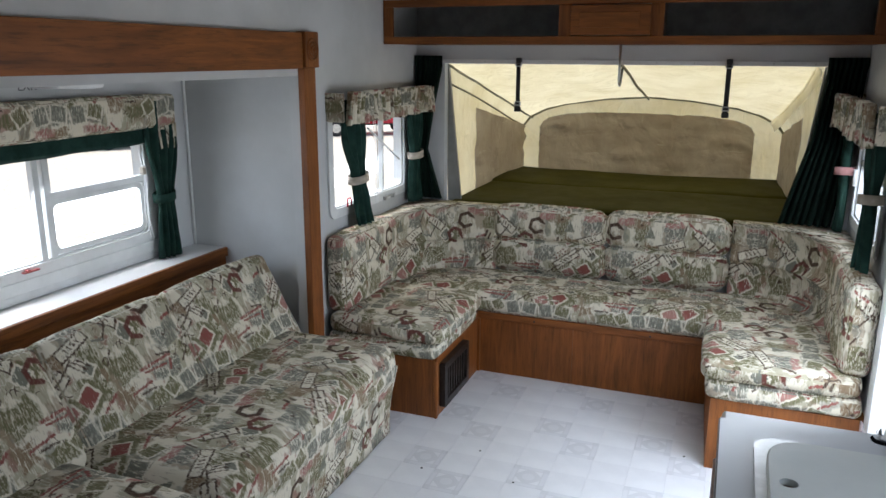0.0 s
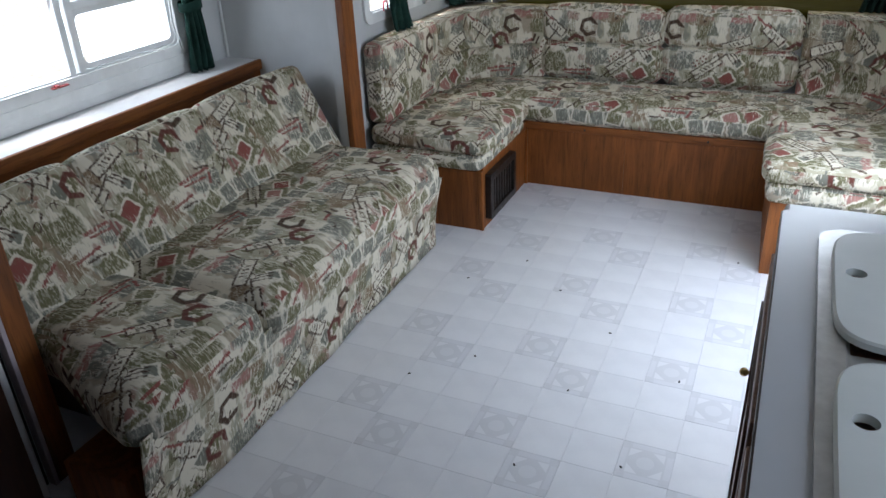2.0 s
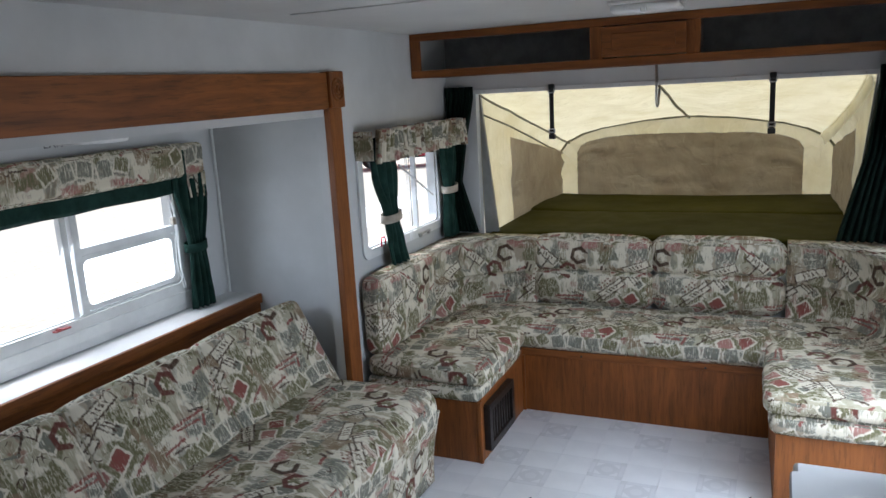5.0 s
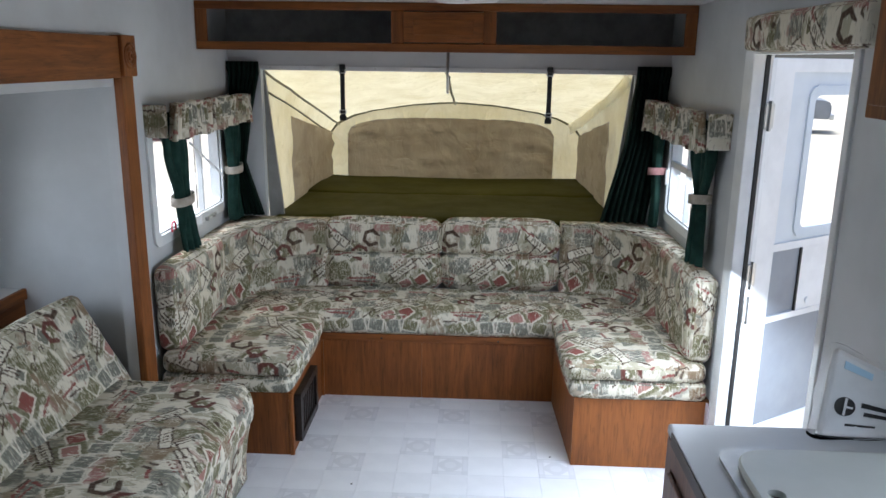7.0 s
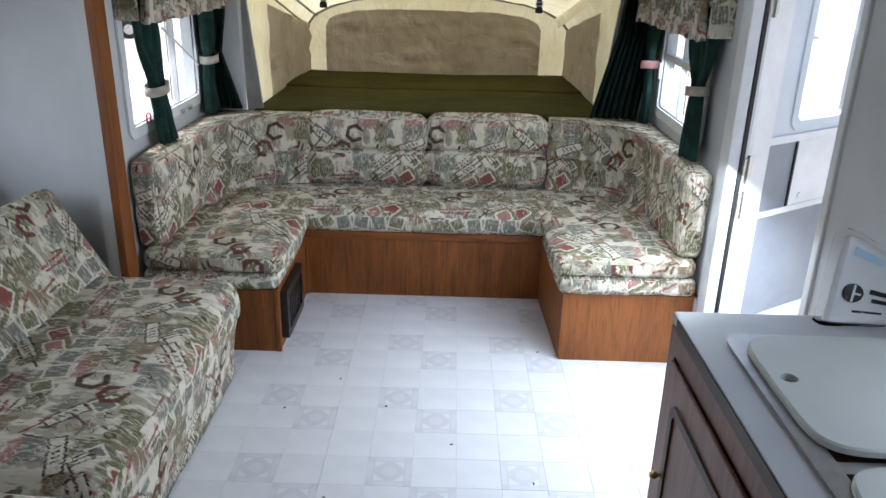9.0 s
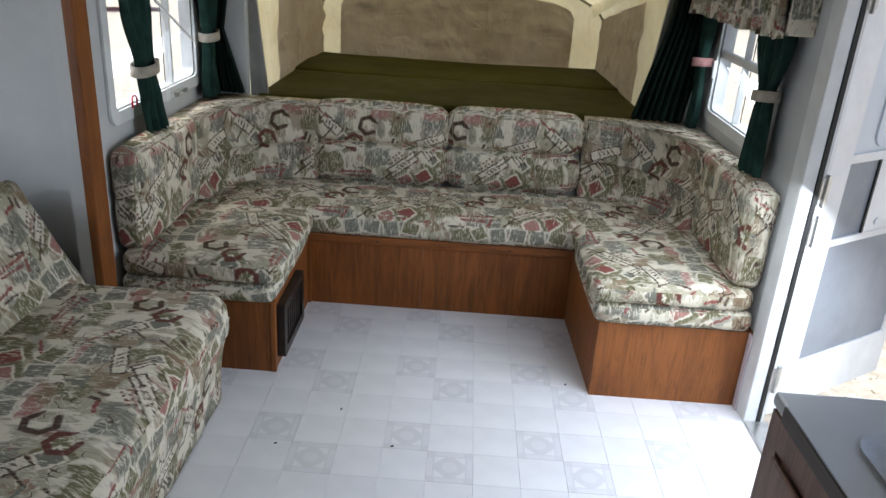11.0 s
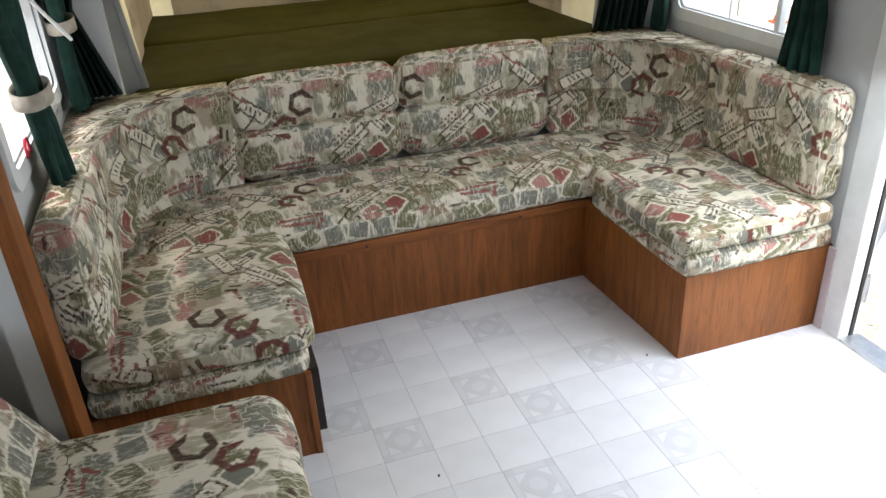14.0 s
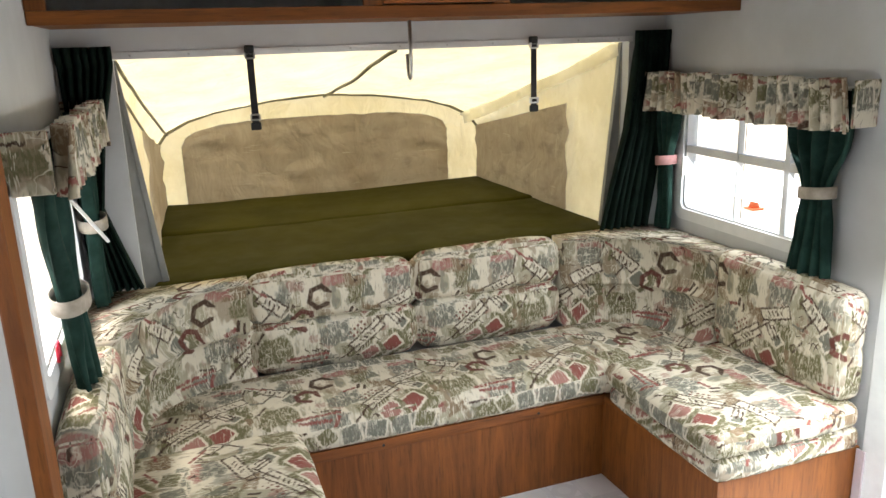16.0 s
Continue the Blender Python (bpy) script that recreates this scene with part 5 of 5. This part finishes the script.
door_part("frame", panel(bmesh.new(), "y", 0, 0.025, 0.03, DW, 0.015, 1.69, [(0.14, DW - 0.05, 0.21, 0.66), (0.14, DW - 0.05, 0.685, 0.955), (0.14, DW - 0.05, 0.985, 1.64)]), WHITE)
door_part("lower_panel", boxes((0.14, DW - 0.05, 0.008, 0.016, 0.21, 0.66)), GREY_PANEL, None, "grey-blue lower panel")
door_part("slide_panel", boxes((0.14, 0.33, 0.010, 0.016, 0.685, 0.955)), GREY_PANEL, None, "grey screen panel")
door_part("slide_edge", boxes((0.322, 0.332, 0.002, 0.009, 0.685, 0.955)), BLACK)
door_part("slide_cover", boxes((0.333, DW - 0.05, 0.002, 0.009, 0.685, 0.955), bevel=0.002), WHITE)
bm = bmesh.new()
rod(bm, (0.40, -0.004, 0.72), (0.40, 0.003, 0.72), 0.014, 14)
door_part("finger_pull", bm, ALU)
door_part("upper_panel", panel(bmesh.new(), "y", 0.008, 0.008, 0.14, DW - 0.05, 0.985, 1.64, [(0.28, 0.60, 1.03, 1.56)]), plain("pale_door_skin", (0.60, 0.64, 0.67), (0.66, 0.70, 0.73), 0.4))
door_part("window_trim", ring_panel(bmesh.new(), "y", 0.0, 0.02, 0.252, 0.628, 1.0, 1.59, 0.036, 0.05), plain("pale_blue_trim", (0.55, 0.60, 0.64), (0.62, 0.67, 0.71), 0.4))
g = door_part("window_pane", boxes((0.28, 0.60, 0.010, 0.013, 1.03, 1.56)), GLASS)
g.visible_shadow = False
door_part("hinge_leaf", boxes((0.0, 0.03, -0.002, 0.012, 0.02, 1.69), bevel=0.003), ALU, None, "grey aluminium hinge strip")
for z in (0.14, 0.84, 1.44, 0.70):
    door_part("hinge", boxes((-0.03, 0.02, -0.02, 0.0, z, z + 0.09), (-0.012, 0.0, -0.028, -0.012, z - 0.01, z + 0.10), bevel=0.003), METAL)

# the word on the alcove wall
sign = thing("exit_sign", "small grey printed word EXIT on the alcove wall", "sign", (SX, -1.5, 1.53))
curve = bpy.data.curves.new("letters", "FONT")
curve.body, curve.size, curve.extrude = "EXIT", 0.045, 0.0005
curve.align_x, curve.align_y = "CENTER", "CENTER"
temp = bpy.data.objects.new("letters", curve)
letters = bpy.data.meshes.new_from_object(temp)
bpy.data.objects.remove(temp)
letters.materials.append(plain("sign_grey", (0.10, 0.10, 0.11), (0.16, 0.16, 0.17), 0.6))
word = new("letters", letters)
word.parent = sign
word.matrix_parent_inverse = Matrix.Translation(-sign.location)
word.matrix_basis = Matrix.Translation((SX + 0.0025, -1.545, 1.528)) @ Matrix.Rotation(radians(90), 4, "Z") @ Matrix.Rotation(radians(90), 4, "X")

# small dead flies and crumbs on the floor
CRUMB = plain("dark_crumb", (0.012, 0.010, 0.008), (0.03, 0.025, 0.02), 0.8)
random.seed(4)
for x, y in ((0.52, -0.56), (-0.10, -1.02), (-0.30, -0.83), (-0.48, -1.05), (0.15, -1.25), (0.10, -1.62), (-0.25, -1.55), (0.33, -1.9), (0.05, -2.0), (-0.42, -1.72), (0.42, -1.45), (-0.12, -2.3)):
    bm = bmesh.new()
    bmesh.ops.create_icosphere(bm, subdivisions=1, radius=0.0042, matrix=Matrix.Translation((x, y, 0.003)) @ Matrix.Rotation(random.random() * 3, 4, "Z") @ Matrix.Diagonal((1.5, 0.8, 0.7, 1)))
    tagged(solid("crumb", bm, CRUMB), "tiny dark crumb lying on the floor", "crumb", "crumbs on the floor")

# ---- outdoors ----
bm = bmesh.new()
bmesh.ops.create_grid(bm, x_segments=1, y_segments=1, size=400, matrix=Matrix.Translation((0, 0, GROUND)))
structure("ground", bm, GRAVEL, "pale sandy gravel lot reaching to the horizon", "ground")
random.seed(11)
bm = bmesh.new()
for k in range(1600):
    x, y = 1.25 + random.random() ** 1.5 * 2.2, -1.6 + random.random() * 2.4
    r = 0.004 + 0.010 * random.random() ** 3
    bmesh.ops.create_icosphere(bm, subdivisions=1, radius=r, matrix=Matrix.Translation((x, y, GROUND + r * 0.3)) @ Matrix.Rotation(random.random() * 6, 4, "Z") @ Matrix.Diagonal((1.3, 0.9, 0.6, 1)))
tagged(solid("gravel", bm, GRAVEL), "loose pale pebbles on the gravel by the door", "gravel", kind="stuff")

GREY_PAINT = plain("grey_paint", (0.16, 0.17, 0.18), (0.22, 0.23, 0.24), 0.35, 0.2, scale=3, fine=60, bump=0.02)
DARK_GLASS = plain("dark_glass", (0.02, 0.025, 0.03), (0.04, 0.045, 0.05), 0.08)


def pickup(label, place, turn, paint, size=1.0):
    """A parked pickup, length along x, built at the origin and set in place."""
    t = thing("pickup_truck", label, "truck", (place[0], place[1], GROUND))
    m = Matrix.Translation((place[0], place[1], GROUND)) @ Matrix.Rotation(radians(turn), 4, "Z") @ Matrix.Scale(size, 4)

    def put(name, bm, mat, parent=t, label="", smooth=False):
        bmesh.ops.transform(bm, matrix=m, verts=bm.verts)
        return part(name, bm, mat, parent, label, smooth)

    side = [(-2.6, 0.50), (-2.6, 1.00), (-2.45, 1.10), (-1.35, 1.16), (-0.75, 1.78), (0.75, 1.80), (0.95, 1.15), (2.55, 1.12), (2.6, 0.55)]
    bm = bmesh.new()
    rows = [[bm.verts.new((x, y * (0.86 if z > 1.3 else 1.0), z)) for x, z in side] for y in (-0.92, 0.92)]
    bm.faces.new(rows[0])
    bm.faces.new(rows[1])
    for k in range(len(side)):
        bm.faces.new((rows[0][k], rows[0][(k + 1) % len(side)], rows[1][(k + 1) % len(side)], rows[1][k]))
    bmesh.ops.bevel(bm, geom=bm.edges[:], offset=0.05, segments=2, affect="EDGES")
    body = put("body", bm, paint, smooth=False)
    for s in (-1, 1):
        put("side_window", boxes((-0.62, 0.66, s * 0.86 - 0.03, s * 0.86 + 0.03, 1.25, 1.66), bevel=0.02), DARK_GLASS, body)
        put("door_seam", boxes((0.02, 0.035, s * 0.925 - 0.006, s * 0.925 + 0.006, 0.58, 1.15)), BLACK, body)
        put("sill_strip", boxes((-1.2, 1.0, s * 0.925 - 0.01, s * 0.925 + 0.01, 0.50, 0.56)), BLACK, body)
        for x in (-1.68, 1.65):
            bm = bmesh.new()
            rod(bm, (x, s * 0.74, 0.37), (x, s * 0.945, 0.37), 0.37, 24)
            wheel = put("wheel", bm, TYRE)
            bm = bmesh.new()
            rod(bm, (x, s * 0.94, 0.37), (x, s * 0.955, 0.37), 0.21, 20)
            put("rim", bm, METAL, wheel)
    put("bumper", boxes((-2.72, -2.58, -0.9, 0.9, 0.48, 0.66), bevel=0.03), METAL)
    put("bumper", boxes((2.58, 2.70, -0.9, 0.9, 0.48, 0.66), bevel=0.03), METAL)
    return t


pickup("small red parked utility truck on the gravel lot", (-15.35, 9.5), 49, RED, 0.62)
pickup("small red parked utility truck farther along the lot", (-9.6, 16.9), 38, RED, 0.62)
pickup("small dark grey parked utility truck on the gravel lot", (-13.3, 11.9), 49, GREY_PAINT, 0.62)
pickup("dark grey parked pickup truck seen across the lot", (9.6, 24.2), 160, GREY_PAINT)

tr = thing("utility_trailer", "small pale flat trailer with a drawbar on the lot", "trailer", (-19.5, 8.0, GROUND))
part("deck", boxes((-21.5, -19.2, 6.6, 8.2, GROUND + 0.45, GROUND + 0.62), bevel=0.02), ALU, tr)
bm = bmesh.new()
tube(bm, [(-19.3, 7.9, GROUND + 0.5), (-18.6, 9.9, GROUND + 0.48)], 0.05, 8)
part("drawbar", bm, METAL, tr)
bm = bmesh.new()
tube(bm, [(-18.7, 9.7, GROUND + 0.48), (-18.75, 9.75, GROUND + 0.1), (-18.7, 9.5, GROUND + 0.02), (-18.8, 9.3, GROUND + 0.3), (-18.9, 9.2, GROUND + 0.48)], 0.015, 6)
part("chain", bm, BLACK, tr)
for y in (6.55, 8.25):
    bm = bmesh.new()
    rod(bm, (-20.3, y - 0.1, GROUND + 0.32), (-20.3, y + 0.1, GROUND + 0.32), 0.32, 20)
    part("wheel", bm, TYRE, tr)
cone = thing("traffic_cone", "small orange marker cone on the lot", "cone", (6.25, 5.6, GROUND))
bm = bmesh.new()
rod(bm, (6.25, 5.6, GROUND + 0.02), (6.25, 5.6, GROUND + 0.20), 0.07, 20, 0.02)
ORANGE = plain("orange_plastic", (0.50, 0.10, 0.03), (0.60, 0.14, 0.045), 0.5)
part("cone_body", bm, ORANGE, cone, smooth=True)
part("base", boxes((6.16, 6.34, 5.51, 5.69, GROUND, GROUND + 0.025), bevel=0.006), ORANGE, cone)

# ---- floor tiles ----
PX, PY, OX, OY = 0.1485, 0.151, 0.018, -0.4245
TILE = plain("vinyl_tile", (0.68, 0.68, 0.70), (0.75, 0.75, 0.765), 0.36, scale=5, fine=90, bump=0.10)
MOTIF, ns, ls, b = shader("vinyl_motif_tile", 0.36)
tc = ns.new("ShaderNodeTexCoord")
sp = ns.new("ShaderNodeSeparateXYZ")
ls.new(tc.outputs["Object"], sp.inputs[0])
ax, ay = calc(MOTIF, "ABSOLUTE", sp.outputs[0]), calc(MOTIF, "ABSOLUTE", sp.outputs[1])
far, dia = calc(MOTIF, "MAXIMUM", ax, ay), calc(MOTIF, "ADD", ax, ay)
soil = grain(MOTIF, tc.outputs["Object"], 30.0, 4.0)
grey, pale = (0.60, 0.60, 0.62), (0.71, 0.71, 0.73)
c = mix(MOTIF, span(MOTIF, soil, 0.3, 0.7), grey, (0.615, 0.615, 0.635))
tri = calc(MOTIF, "MULTIPLY", span(MOTIF, dia, 0.062, 0.066), span(MOTIF, far, 0.051, 0.048))
c = mix(MOTIF, tri, c, pale)
c = mix(MOTIF, calc(MOTIF, "MULTIPLY", span(MOTIF, far, 0.054, 0.056), span(MOTIF, calc(MOTIF, "MINIMUM", ax, ay), 0.048, 0.045)), c, (0.655, 0.655, 0.68))
rr = calc(MOTIF, "SQRT", calc(MOTIF, "ADD", calc(MOTIF, "MULTIPLY", ax, ax), calc(MOTIF, "MULTIPLY", ay, ay)))
c = mix(MOTIF, calc(MOTIF, "MULTIPLY", span(MOTIF, rr, 0.026, 0.024), 0.5), c, pale)
ls.new(c, b.inputs["Base Color"])
relief(MOTIF, b, grain(MOTIF, tc.outputs["Object"], 90.0, 2.0), 0.1, 0.001)


def tile_mesh(material):
    bm = bmesh.new()
    hx, hy, e = PX / 2 - 0.0004, PY / 2 - 0.0003, 0.0004
    rows = [[bm.verts.new((sx * (hx - d), sy * (hy - d), z)) for sx, sy in ((-1, -1), (1, -1), (1, 1), (-1, 1))] for d, z in ((0, -0.0038), (0, -0.0006), (e, 0.0))]
    for a, q in zip(rows, rows[1:]):
        for k in range(4):
            bm.faces.new((a[k], a[(k + 1) % 4], q[(k + 1) % 4], q[k]))
    bm.faces.new(rows[-1])
    me = bpy.data.meshes.new("tile")
    bm.to_mesh(me)
    bm.free()
    me.materials.append(material)
    return me


mesh_plain, mesh_motif = tile_mesh(TILE), tile_mesh(MOTIF)
rest = bmesh.new()
for col in range(-9, 9):
    for row in range(-7, 35):
        cx, cy = OX + PX * (col + 0.5), OY - PY * (row + 0.5)
        if abs(cx) > XR + 0.04 or cy < YB or cy > 0.1 or (cy > -0.55 and abs(cx) > 0.68):
            continue
        kind = mesh_motif if (col % 3, row % 3) in ((0, 1), (2, 0)) else mesh_plain
        if cy > -3.0 and -0.88 < cx:
            t = new("tile", kind)
            t.parent = floor
            t.location = (cx, cy, 0)
        else:
            box(rest, cx - PX / 2 + 0.0005, cx + PX / 2 - 0.0005, cy - PY / 2 + 0.0005, cy + PY / 2 - 0.0005, -0.0038, 0.0)
ob = part("tile_field", rest, TILE, floor, "plain vinyl tiles behind")
ob["kind"] = "stuff"
